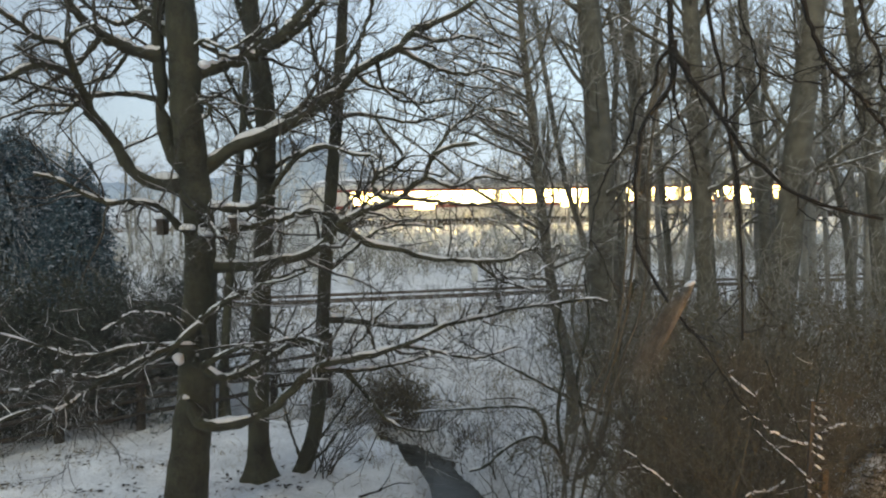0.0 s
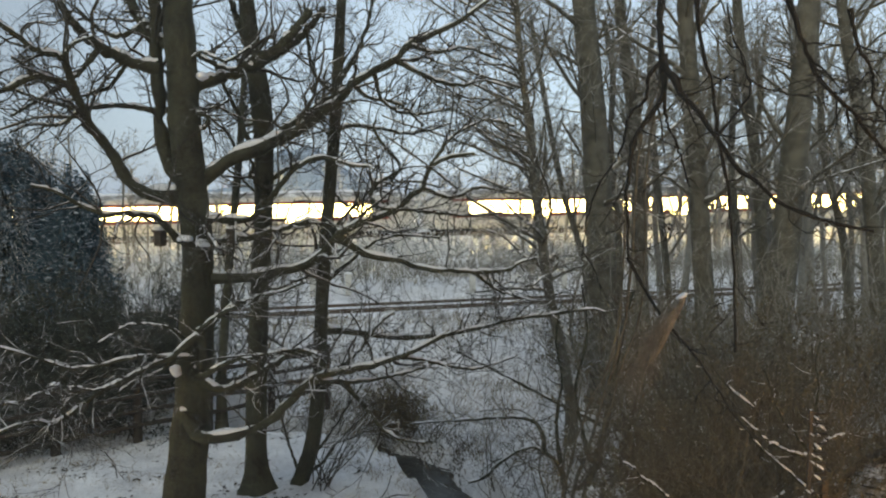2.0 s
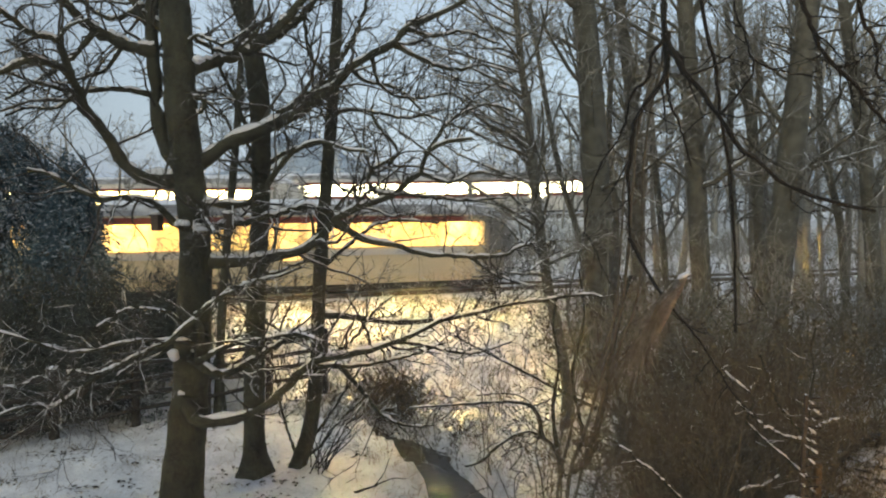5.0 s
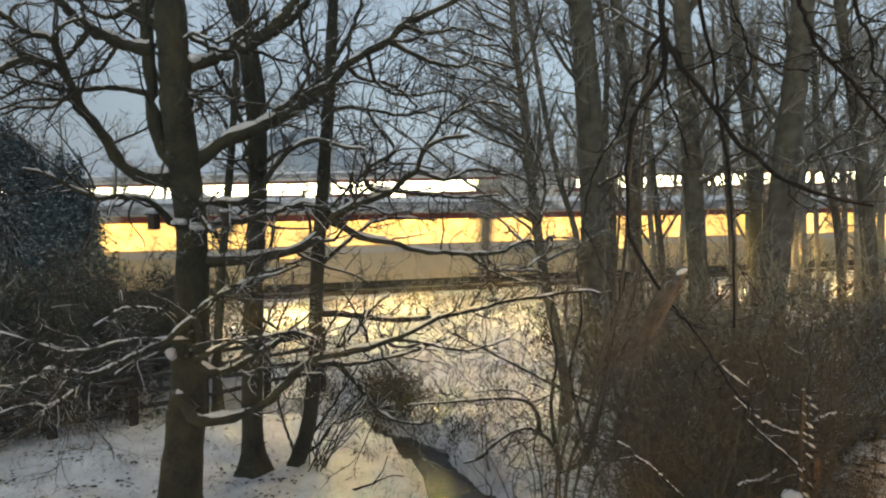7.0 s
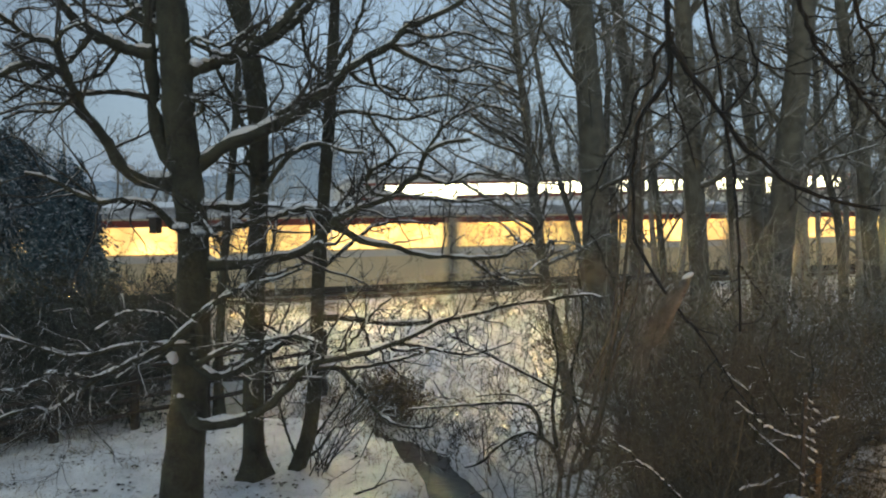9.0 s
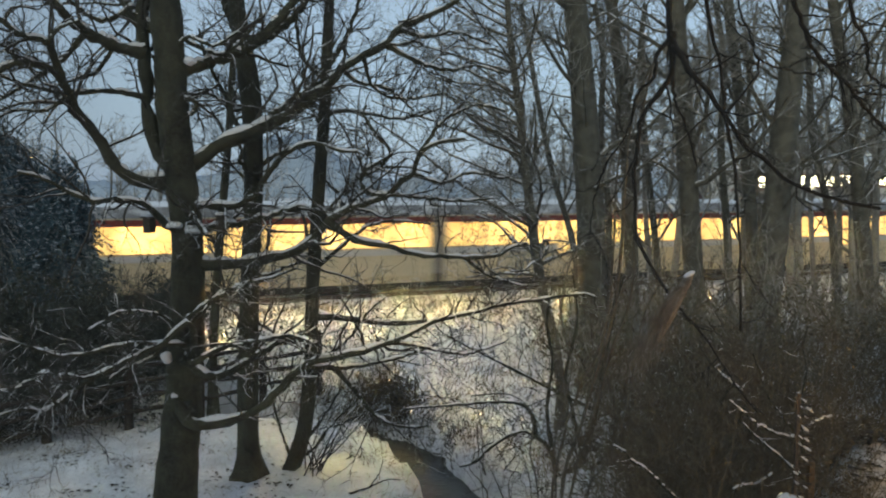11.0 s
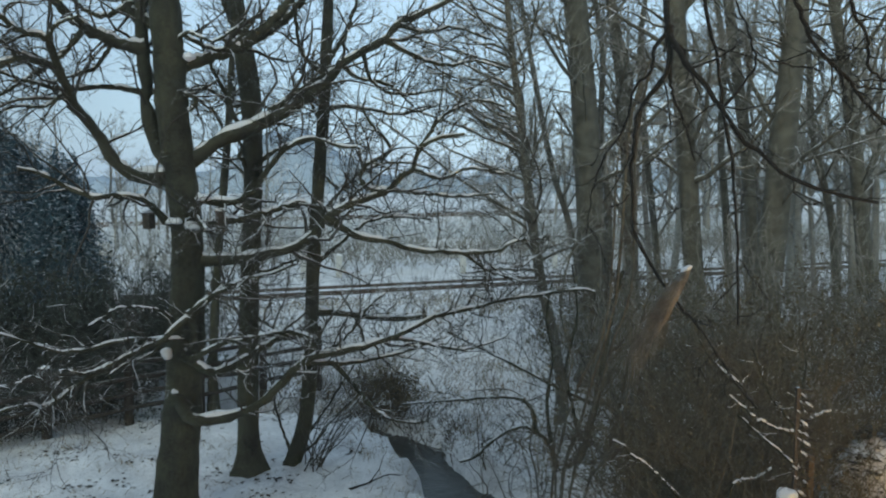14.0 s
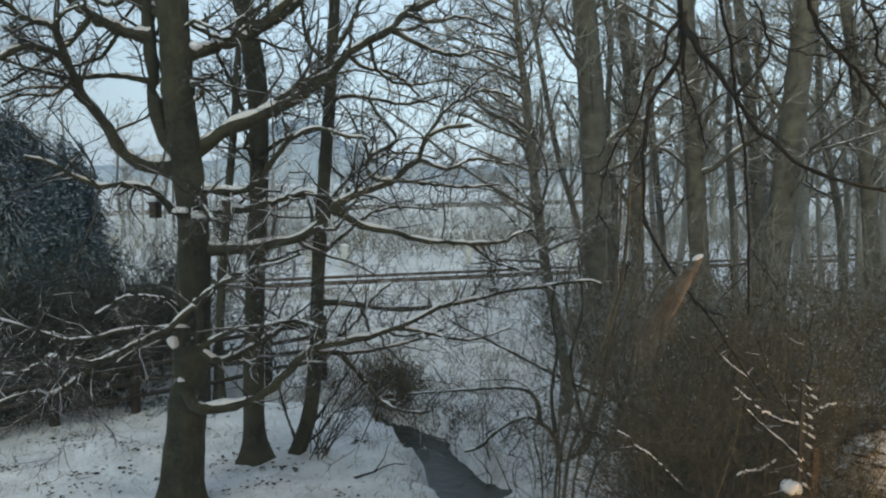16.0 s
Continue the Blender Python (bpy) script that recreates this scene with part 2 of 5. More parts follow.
# ------------------------------------------------------------ ground: one sheet with the stream's bed in it
BED = np.array([(-60, 1.5), (-14, 2.6), (-4, 3.6), (0.3, 6.2), (1.0, 9.5), (0.2, 12.3), (-1.0, 14.6), (-3.2, 16.2), (-8, 17.7), (-20, 19), (-60, 24)], float)
N_K, N_Y = 0.36, 31.8      # near line: y = N_Y + N_K * x
F_K, F_Y = 0.15, 66.0      # far line


def bed_distance(x, y):
    best = np.full(x.shape, 1e9)
    for a, b in zip(BED[:-1], BED[1:]):
        d = b - a
        t = np.clip(((x - a[0]) * d[0] + (y - a[1]) * d[1]) / (d @ d), 0, 1)
        best = np.minimum(best, np.hypot(x - a[0] - t * d[0], y - a[1] - t * d[1]))
    return best


def step(a, b, x):
    t = np.clip((x - a) / (b - a), 0, 1)
    return t * t * (3 - 2 * t)


def grade(s):
    """The far line climbs to the right: height of its rails."""
    return 1.65 + 0.0225 * np.clip(s, -45, 75)


def lumps(x, y):
    z = 0.05 * np.sin(1.3 * x + 0.7 * np.sin(0.9 * y)) * np.cos(1.1 * y + 0.4 * x) + 0.03 * np.sin(3.7 * x + 1.1 * y) * np.sin(2.9 * y - 1.7 * x)
    return z + 0.015 * np.sin(9.1 * x + 3 * np.sin(4 * y)) * np.sin(8.3 * y + 2 * np.sin(5 * x))


def height(x, y):
    d = bed_distance(x, y)
    z = lumps(x, y)
    low = step(13.2 - 2.6 * step(0.6, 1.4, x), 14.8 - 2.6 * step(0.6, 1.4, x), y) * (1 - step(17.5, 23, y)) * (1 - step(2.0, 3.6, x)) * (1 - step(3.5, 6.5, -x))
    z = z - 0.95 * low
    bed = 1 - step(0.3, 1.3 + 0.2 * np.sin(1.7 * x + y) + 0.11 * np.sin(5.1 * x - 3.3 * y) + 0.07 * np.sin(9 * y + 4 * x) + 0.04 * np.sin(17 * y - 7 * x), d)
    z = z * (1 - bed) - 1.75 * bed
    near = np.abs(y - N_Y - N_K * x) / math.hypot(1, N_K)
    z = z * (1 - step(5, 3, near)) - 0.22 * (1 - step(2.6, 3.6, near)) - 0.25 * np.exp(-((near - 4.2) / 0.6) ** 2)
    off = (y - F_Y - F_K * x) / math.hypot(1, F_K)
    top = grade(x * math.hypot(1, F_K)) - 0.35
    bank = 1 - step(4, 11, np.abs(off - 2))
    z = z * (1 - bank) + top * bank
    z = z + 1.5 * step(88, 150, y)
    z = z + 1.7 * np.exp(-((x - 4.5) / 0.75) ** 2 - ((y - 7.4) / 0.8) ** 2)
    return z


def ground():
    def axis(*runs):
        return np.unique(np.round(np.concatenate([np.arange(*r) for r in runs]), 4))
    xs = axis((-1500, -200, 60), (-200, -40, 5), (-40, -10, 0.8), (-10, 8, 0.19), (8, 45, 0.8), (45, 200, 5), (200, 1501, 60))
    ys = axis((-400, -20, 30), (-20, 4, 1.0), (4, 20, 0.165), (20, 45, 0.35), (45, 100, 0.9), (100, 420, 8), (420, 3001, 90))
    x, y = np.meshgrid(xs, ys, indexing="ij")
    z = height(x, y)
    n, m = x.shape
    i, j = np.meshgrid(np.arange(n - 1), np.arange(m - 1), indexing="ij")
    a = (i * m + j).ravel()
    faces = np.stack([a, a + m, a + m + 1, a + 1], 1)
    ob = new("ground", raw("ground", np.stack([x, y, z], -1).reshape(-1, 3), faces, EARTHY))
    tagged(ob, "thin uneven snow over a meadow with a stream bed", "ground", kind="structure")
    bm = bmesh.new()
    bmesh.ops.create_grid(bm, x_segments=1, y_segments=1, size=1, matrix=Matrix.Translation((-20, 12.5, -1.25)) @ Matrix.Diagonal((40, 12, 1, 1)))
    tagged(new("water", meshed(bm, "water", WATER)), "dark slow stream water between snowy banks", "water", kind="structure")


ground()


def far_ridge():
    """A wooded ridge far behind the lines, its blue haze painted into the colour: a rounded bank with an uneven top of
    crowns.
    """
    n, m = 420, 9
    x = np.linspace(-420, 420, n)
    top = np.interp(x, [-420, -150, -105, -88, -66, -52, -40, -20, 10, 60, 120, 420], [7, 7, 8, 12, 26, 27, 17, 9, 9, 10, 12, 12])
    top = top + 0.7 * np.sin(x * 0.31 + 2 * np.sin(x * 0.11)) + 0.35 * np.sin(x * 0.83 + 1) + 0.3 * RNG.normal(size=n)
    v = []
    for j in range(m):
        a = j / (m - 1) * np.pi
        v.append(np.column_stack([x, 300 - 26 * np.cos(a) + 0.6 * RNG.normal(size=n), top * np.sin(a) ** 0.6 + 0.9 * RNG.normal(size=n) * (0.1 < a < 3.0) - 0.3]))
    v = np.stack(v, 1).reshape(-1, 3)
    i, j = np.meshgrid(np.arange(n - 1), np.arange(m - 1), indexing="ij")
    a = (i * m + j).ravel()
    me = raw("backdrop", v, np.stack([a, a + m, a + m + 1, a + 1], 1), material("far_wood_haze", (0.38, 0.46, 0.56), rough=1.0, vary=0.12, scale=0.06, fine=0.5, bump=0, spec=0.0))
    tagged(new("backdrop", me), "distant wooded ridge with blue haze painted on", "backdrop", kind="structure")


far_ridge()


# ------------------------------------------------------------ trees
class Tree:
    """A tree in the making: its trunk and limbs are kept as paths for the twigs to grow on."""

    def __init__(self, name, label, at, mat=None, category="tree", group=""):
        self.ob = thing(name, label, category, at, group)
        self.at, self.mat, self.paths, self.radii = np.array(at), mat or BARK, [], []

    def local(self, p):
        return np.asarray(p) - self.at


def limb(tree, points, r0, r1, k=28):
    path, u, _ = smooth_path(points, k)
    path = path + RNG.normal(size=path.shape) * (0.25 * r1 + 0.004) * np.sin(np.pi * u)[:, None]
    radii = r0 + (r1 - r0) * u ** 0.8
    radii = radii * (1 + 0.10 * RNG.normal(size=k) * (u > 0.05)) + r0 * 0.5 * np.exp(-u * 18)
    tree.paths.append(path)
    tree.radii.append(radii)
    v, f = tubes(tree.local(path)[None], radii[None], 8)
    part("limb", raw("limb", v, f, tree.mat), tree.ob)


def trunk(tree, points, radii, k=46, sides=18):
    path, u, w = smooth_path(points, k)
    r = np.interp(w, np.linspace(0, 1, len(radii)), radii)
    r = r * (1 + 0.03 * RNG.normal(size=k))
    v, f = tubes(tree.local(path)[None], r[None], sides)
    ang = np.tile(np.arange(sides) * 2 * np.pi / sides, k)
    low = np.repeat(np.exp(-u * 14), sides)
    c = np.repeat(tree.local(path), sides, 0)
    ridge = 1 + 0.035 * np.sin(ang * 3 + np.repeat(u, sides) * 9) + 0.16 * low * np.sin(ang * 5 + 1) + 0.015 * RNG.normal(size=len(v))
    v = c + (v - c) * ridge[:, None]
    part("trunk", raw("trunk", v, f, tree.mat), tree.ob)
    tree.trunk_path, tree.trunk_radii = path, r


def auto_limbs(tree, count, length, low=0.3, lift=0.35, spread=0.95, thin=0.4, bias=(0, 0, 0)):
    """Limbs that leave the trunk by themselves, where the crown is too dense to follow each one."""
    p, r = grow(tree.trunk_path[None], tree.trunk_radii[None], count, length, k=12, spread=spread, lift=lift, wiggle=0.16, thin=thin, start=low, rmin=0.006)
    p = p + np.array(bias) * (np.linspace(0, 1, 12) ** 1.3)[None, :, None] * RNG.random((count, 1, 1))
    for a, b in zip(p, r):
        pad = np.linspace(0, 1, 28) * 11
        a28 = np.stack([np.interp(pad, np.arange(12), a[:, c]) for c in range(3)], 1)
        tree.paths.append(a28)
        tree.radii.append(np.interp(pad, np.arange(12), b))
        v, f = tubes(tree.local(a)[None], b[None], 6)
        part("limb", raw("limb", v, f, tree.mat), tree.ob)


def crown(tree, first, second, third=0, l1=(0.35, 1.3), l2=(0.15, 0.6), l3=(0.08, 0.3), snow=True, mat=None, lift=0.12, wiggle=0.25, rmin=0.0022, fill=0.8):
    """Twigs of two or three orders on the limbs, and the snow that lies on all of them."""
    mat = mat or TWIG
    p0, r0 = np.array(tree.paths), np.array(tree.radii)
    p1, r1 = grow(p0, r0, first, l1, k=8, lift=lift, wiggle=wiggle, rmin=rmin * 1.8)
    p2, r2 = grow(p1, r1, second, l2, k=4, lift=lift, wiggle=wiggle, rmin=rmin * 1.2)
    pieces = [tubes(p1, r1, 3), tubes(p2, r2, 3)]
    if third:
        p3, r3 = grow(p2, r2, third, l3, k=2, lift=lift, wiggle=wiggle, rmin=rmin)
        pieces.append(tubes(p3, r3, 3))
    v, f = join(*pieces)
    tagged(part("crown", raw("crown", tree.local(v), f, mat), tree.ob), kind="stuff")
    if snow:
        v, f = join(tubes(*snow_on(p0, r0, cover=0.6, thick=0.006, fill=fill), 5), tubes(*snow_on(p1, r1, cover=0.42, thick=0.0018, fill=fill), 3))
        tagged(part("snow", raw("snow", tree.local(v), f, SNOW), tree.ob, "white snow lying along the branches"), kind="stuff")


ash = Tree("tree", "old ash tree with snow along its spreading bare limbs", (-3.38, 9.2, 0))
second_tree = Tree("tree", "straight bare tree with olive bark and snowy foot", (-2.75, 10.7, 0))
third_tree = Tree("tree", "slender bare tree leaning from a clump of shoots", (-2.15, 10.9, 0))
slim_tree = Tree("tree", "thin bare tree standing in the meadow", (-4.2, 14, 0))
grey_tree = Tree("tree", "tall grey-barked tree with thick straight trunk", (3.4, 16, 0), GREYBARK)
grey_tree_b = Tree("tree", "tall grey bare tree in the thicket", (6.3, 18, 0), GREYBARK)
grey_tree_c = Tree("tree", "tall leaning tree with warm brown bark", (7.4, 17, 0), GREYBARK)
grey_tree_d = Tree("tree", "slim grey bare tree in the thicket", (8.6, 20, 0), GREYBARK)
grey_tree_e = Tree("tree", "slim grey tree beside the thick trunk", (5.0, 19, 0), GREYBARK)
grey_tree_f = Tree("tree", "slim leaning bare tree at the wood's edge", (11.7, 20, 0), GREYBARK)
leaning_tree = Tree("tree", "thin leaning tree with a fine arching crown", (2.5, 15, 0), GREYBARK)
grey_tree_g = Tree("tree", "very thin bare young tree", (8.7, 22, 0), GREYBARK)
grey_tree_h = Tree("tree", "very thin bent young tree", (11.9, 22, 0), GREYBARK)
grey_tree_i = Tree("tree", "very thin bare young tree", (6.4, 21, 0), GREYBARK)
grey_tree_j = Tree("tree", "thin young tree leaning over the meadow", (3.9, 19, 0), GREYBARK)
grey_tree_k = Tree("tree", "thin young tree beside the thick trunk", (4.2, 19, 0), GREYBARK)
trunk(ash, [(-3.40, 9.20, -0.15), (-3.38, 9.20, 0.28), (-3.24, 9.20, 1.56), (-3.15, 9.20, 3.01), (-3.15, 9.20, 3.72), (-3.21, 9.20, 4.42), (-3.28, 9.20, 5.11), (-3.30, 9.20, 5.80), (-3.33, 9.20, 6.47), (-3.36, 9.20, 7.80), (-3.41, 9.20, 9.22)], [0.388, 0.268, 0.229, 0.204, 0.190, 0.190, 0.197, 0.190, 0.183, 0.148, 0.092])
limb(ash, [(-3.21, 9.20, 4.42), (-3.48, 9.23, 4.69), (-3.59, 9.27, 5.12), (-3.64, 9.30, 5.75), (-3.67, 9.33, 6.50), (-3.77, 9.37, 7.53), (-3.92, 9.40, 8.67)], 0.099, 0.054)
limb(ash, [(-3.20, 9.20, 4.29), (-3.67, 9.09, 4.31), (-3.89, 8.98, 4.48), (-4.00, 8.87, 4.73), (-4.13, 8.76, 4.99), (-4.22, 8.65, 5.15), (-4.22, 8.55, 5.30), (-4.27, 8.44, 5.51), (-4.38, 8.33, 5.58), (-4.60, 8.22, 5.60), (-4.85, 8.11, 5.44), (-5.09, 8.00, 5.35)], 0.099, 0.027)
limb(ash, [(-4.27, 8.45, 5.49), (-4.23, 8.27, 5.65), (-4.21, 8.09, 5.78), (-4.41, 7.91, 5.85), (-4.49, 7.73, 5.94), (-4.59, 7.55, 6.04)], 0.046, 0.025)
limb(ash, [(-3.65, 9.31, 5.88), (-3.93, 9.11, 5.94), (-4.17, 8.91, 6.07), (-4.36, 8.71, 6.27), (-4.44, 8.51, 6.49)], 0.073, 0.046)
limb(ash, [(-3.61, 9.28, 5.35), (-4.00, 9.08, 5.40), (-4.39, 8.88, 5.35), (-4.74, 8.68, 5.41), (-5.04, 8.48, 5.52)], 0.036, 0.018)
limb(ash, [(-3.31, 9.20, 6.10), (-3.75, 9.37, 6.32), (-3.98, 9.53, 6.61), (-4.29, 9.70, 7.09)], 0.081, 0.054)
limb(ash, [(-3.26, 9.21, 4.47), (-3.05, 9.28, 4.54), (-2.73, 9.36, 4.78), (-2.39, 9.44, 4.91), (-2.16, 9.51, 5.04), (-1.92, 9.59, 5.18), (-1.50, 9.67, 5.50), (-1.26, 9.74, 5.78), (-0.99, 9.82, 5.94), (-0.70, 9.90, 6.11), (-0.54, 9.98, 6.33), (-0.29, 10.05, 6.46), (0.12, 10.13, 6.67), (0.58, 10.21, 7.02)], 0.099, 0.027)
limb(ash, [(-2.61, 9.39, 4.82), (-2.37, 9.51, 4.99), (-2.14, 9.63, 5.18), (-1.83, 9.75, 5.42), (-1.56, 9.87, 5.62), (-1.39, 9.99, 5.75)], 0.055, 0.028)
limb(ash, [(-3.30, 9.20, 5.61), (-3.10, 9.38, 5.72), (-2.76, 9.56, 5.86), (-2.43, 9.74, 6.08), (-2.15, 9.92, 6.40), (-1.88, 10.10, 6.80)], 0.081, 0.054)
limb(ash, [(-3.15, 9.20, 3.65), (-3.24, 9.07, 3.71), (-3.37, 8.95, 3.85), (-3.48, 8.82, 4.01), (-3.70, 8.70, 4.09), (-4.03, 8.57, 4.08), (-4.28, 8.45, 4.21), (-4.47, 8.32, 4.35), (-4.65, 8.20, 4.40)], 0.054, 0.018)
limb(ash, [(-3.18, 9.20, 4.10), (-2.76, 9.16, 4.00), (-2.47, 9.11, 4.02), (-2.24, 9.07, 4.16), (-2.12, 9.02, 4.35), (-2.00, 8.98, 4.50), (-1.79, 8.93, 4.68), (-1.51, 8.89, 4.77), (-1.17, 8.84, 4.67), (-0.96, 8.80, 4.66)], 0.054, 0.018)
limb(ash, [(-3.15, 9.20, 3.65), (-2.83, 9.25, 3.74), (-2.45, 9.30, 3.80), (-2.03, 9.35, 3.92), (-1.75, 9.40, 3.99), (-1.51, 9.45, 3.85), (-1.40, 9.50, 3.70)], 0.054, 0.027)
limb(ash, [(-3.15, 9.20, 3.27), (-2.59, 9.22, 3.28), (-2.24, 9.25, 3.32), (-1.81, 9.27, 3.43), (-1.59, 9.30, 3.58), (-1.33, 9.32, 3.87), (-0.96, 9.35, 4.02), (-0.66, 9.38, 4.12), (-0.47, 9.40, 4.32), (-0.33, 9.42, 4.41), (-0.26, 9.45, 4.64), (-0.03, 9.47, 4.80), (0.33, 9.50, 4.86)], 0.081, 0.023)
limb(ash, [(-0.66, 9.38, 4.12), (-0.90, 9.40, 4.17), (-1.00, 9.43, 4.32), (-0.91, 9.45, 4.48), (-0.69, 9.47, 4.57), (-0.65, 9.50, 4.74), (-0.84, 9.53, 4.97), (-0.97, 9.55, 5.18), (-0.93, 9.57, 5.29)], 0.037, 0.018)
limb(ash, [(-1.40, 9.32, 3.79), (-1.04, 9.40, 3.56), (-0.61, 9.49, 3.48), (-0.32, 9.58, 3.37), (0.34, 9.66, 3.32), (0.79, 9.75, 3.34), (0.94, 9.83, 3.43), (1.19, 9.92, 3.49)], 0.050, 0.018)
limb(ash, [(-0.63, 9.38, 4.16), (-0.18, 9.55, 4.10), (0.27, 9.71, 4.06), (0.72, 9.88, 4.10)], 0.028, 0.014)
limb(ash, [(-3.14, 8.90, 1.64), (-3.15, 8.87, 1.48), (-3.06, 8.84, 1.38), (-2.86, 8.81, 1.35), (-2.57, 8.78, 1.40), (-2.29, 8.75, 1.50), (-2.07, 8.72, 1.66), (-1.84, 8.68, 1.91), (-1.63, 8.65, 2.11), (-1.40, 8.62, 2.19), (-0.96, 8.59, 2.29), (-0.56, 8.56, 2.42), (-0.29, 8.53, 2.55), (-0.03, 8.50, 2.70)], 0.074, 0.026)
limb(ash, [(-3.14, 9.00, 2.13), (-2.88, 8.95, 1.93), (-2.60, 8.90, 1.96), (-2.30, 8.85, 2.14), (-2.01, 8.80, 2.33), (-1.78, 8.75, 2.45), (-1.51, 8.70, 2.39)], 0.062, 0.026)
limb(ash, [(-1.63, 8.65, 2.11), (-1.26, 8.75, 2.07), (-0.86, 8.85, 2.08), (-0.45, 8.95, 2.16), (0.04, 9.05, 2.32)], 0.034, 0.013)
limb(ash, [(-1.63, 8.65, 2.11), (-1.32, 8.78, 2.24), (-1.10, 8.90, 2.42), (-0.87, 9.03, 2.71), (-0.67, 9.15, 2.87)], 0.030, 0.013)
limb(ash, [(-1.26, 8.75, 2.07), (-0.98, 8.68, 1.78), (-0.70, 8.60, 1.49), (-0.36, 8.53, 1.41), (-0.13, 8.45, 1.45)], 0.030, 0.013)
limb(ash, [(-3.08, 9.00, 2.04), (-2.98, 8.88, 2.42), (-3.01, 8.75, 2.62), (-3.24, 8.62, 2.41), (-3.43, 8.50, 2.33), (-3.61, 8.38, 2.23), (-3.79, 8.25, 2.15), (-4.02, 8.12, 2.00), (-4.22, 8.00, 1.84), (-4.34, 7.88, 1.79), (-4.39, 7.75, 1.87), (-4.56, 7.62, 1.86), (-4.73, 7.50, 1.79)], 0.050, 0.016)
limb(ash, [(-3.06, 8.90, 2.63), (-2.90, 8.84, 2.76), (-2.71, 8.78, 2.89), (-2.52, 8.72, 2.99), (-2.30, 8.66, 3.10), (-2.03, 8.60, 3.17)], 0.036, 0.014)
limb(ash, [(-3.02, 9.00, 2.20), (-3.13, 8.88, 2.32), (-3.30, 8.76, 2.36), (-3.69, 8.64, 2.39), (-3.87, 8.52, 2.36), (-4.14, 8.40, 2.31), (-4.34, 8.28, 2.33), (-4.47, 8.16, 2.41), (-4.65, 8.04, 2.52), (-4.82, 7.92, 2.62), (-4.93, 7.80, 2.69)], 0.034, 0.012)
limb(ash, [(-3.22, 8.90, 2.55), (-3.27, 8.72, 2.69), (-3.40, 8.54, 2.79), (-3.65, 8.36, 2.82), (-3.73, 8.18, 2.76), (-3.84, 8.00, 2.68)], 0.018, 0.008)
limb(ash, [(-3.27, 8.70, 2.39), (-3.35, 8.63, 2.28), (-3.42, 8.56, 2.22), (-3.60, 8.49, 2.15), (-3.80, 8.41, 2.05), (-3.76, 8.34, 1.94), (-3.78, 8.27, 1.76), (-3.85, 8.20, 1.65)], 0.016, 0.007)
limb(ash, [(-3.77, 8.20, 2.16), (-3.96, 8.12, 2.12), (-4.17, 8.05, 2.18), (-4.15, 7.97, 2.09), (-4.19, 7.90, 2.03)], 0.013, 0.006)
limb(ash, [(-4.17, 7.90, 1.87), (-4.20, 7.80, 2.02), (-4.30, 7.70, 2.20), (-4.42, 7.60, 2.14), (-4.59, 7.50, 2.14)], 0.014, 0.006)
limb(ash, [(-4.33, 7.80, 1.82), (-4.27, 7.75, 1.69), (-4.23, 7.70, 1.57)], 0.009, 0.005)
limb(ash, [(-3.12, 9.00, 2.52), (-2.70, 8.85, 2.91), (-2.38, 8.70, 3.07), (-1.97, 8.55, 3.18), (-1.64, 8.40, 3.31)], 0.035, 0.013)
limb(ash, [(-2.98, 8.78, 2.11), (-2.58, 8.66, 2.33), (-2.15, 8.53, 2.44), (-1.72, 8.41, 2.53), (-1.44, 8.28, 2.48)], 0.034, 0.017)
limb(ash, [(-3.18, 9.20, 4.10), (-2.93, 8.90, 3.84), (-2.70, 8.60, 3.68)], 0.036, 0.027)
limb(ash, [(-0.70, 9.90, 6.11), (-0.33, 10.05, 5.94), (0.12, 10.20, 5.83), (0.51, 10.35, 5.92), (0.92, 10.50, 5.83)], 0.034, 0.015)
limb(ash, [(-0.54, 9.98, 6.33), (-0.18, 10.18, 6.27), (0.20, 10.38, 6.38), (0.68, 10.58, 6.27)], 0.029, 0.015)
limb(ash, [(-0.26, 9.45, 4.64), (0.04, 9.62, 5.08), (0.49, 9.78, 5.32), (0.87, 9.95, 5.26)], 0.028, 0.014)
limb(ash, [(-0.33, 9.42, 4.41), (0.04, 9.59, 4.30), (0.42, 9.76, 4.43), (0.88, 9.92, 4.36)], 0.028, 0.014)
limb(ash, [(-0.99, 9.82, 5.94), (-0.86, 9.95, 5.56), (-0.49, 10.09, 5.43), (0.05, 10.22, 5.52)], 0.029, 0.014)
limb(ash, [(-1.26, 9.74, 5.78), (-1.07, 9.88, 5.62), (-0.71, 10.01, 5.57), (-0.34, 10.14, 5.28)], 0.029, 0.014)
limb(ash, [(-0.56, 8.56, 2.42), (-0.16, 8.73, 2.32), (0.32, 8.89, 2.21), (0.82, 9.06, 2.32)], 0.025, 0.013)
limb(ash, [(0.34, 9.66, 3.32), (0.65, 9.86, 3.07), (1.13, 10.06, 2.90)], 0.024, 0.011)
limb(ash, [(-4.17, 8.91, 6.07), (-4.34, 8.83, 5.81), (-4.58, 8.76, 5.58), (-4.84, 8.68, 5.38), (-5.10, 8.61, 5.21)], 0.035, 0.017)
limb(ash, [(-3.93, 9.11, 5.94), (-4.10, 9.01, 5.64), (-4.33, 8.91, 5.51), (-4.58, 8.81, 5.40)], 0.031, 0.013)
limb(ash, [(-3.85, 9.44, 6.45), (-4.17, 9.38, 6.30), (-4.42, 9.31, 6.42), (-4.65, 9.24, 6.65)], 0.037, 0.019)
limb(ash, [(-4.22, 8.55, 5.30), (-4.44, 8.45, 5.10), (-4.70, 8.35, 5.09), (-4.90, 8.25, 4.99)], 0.025, 0.013)
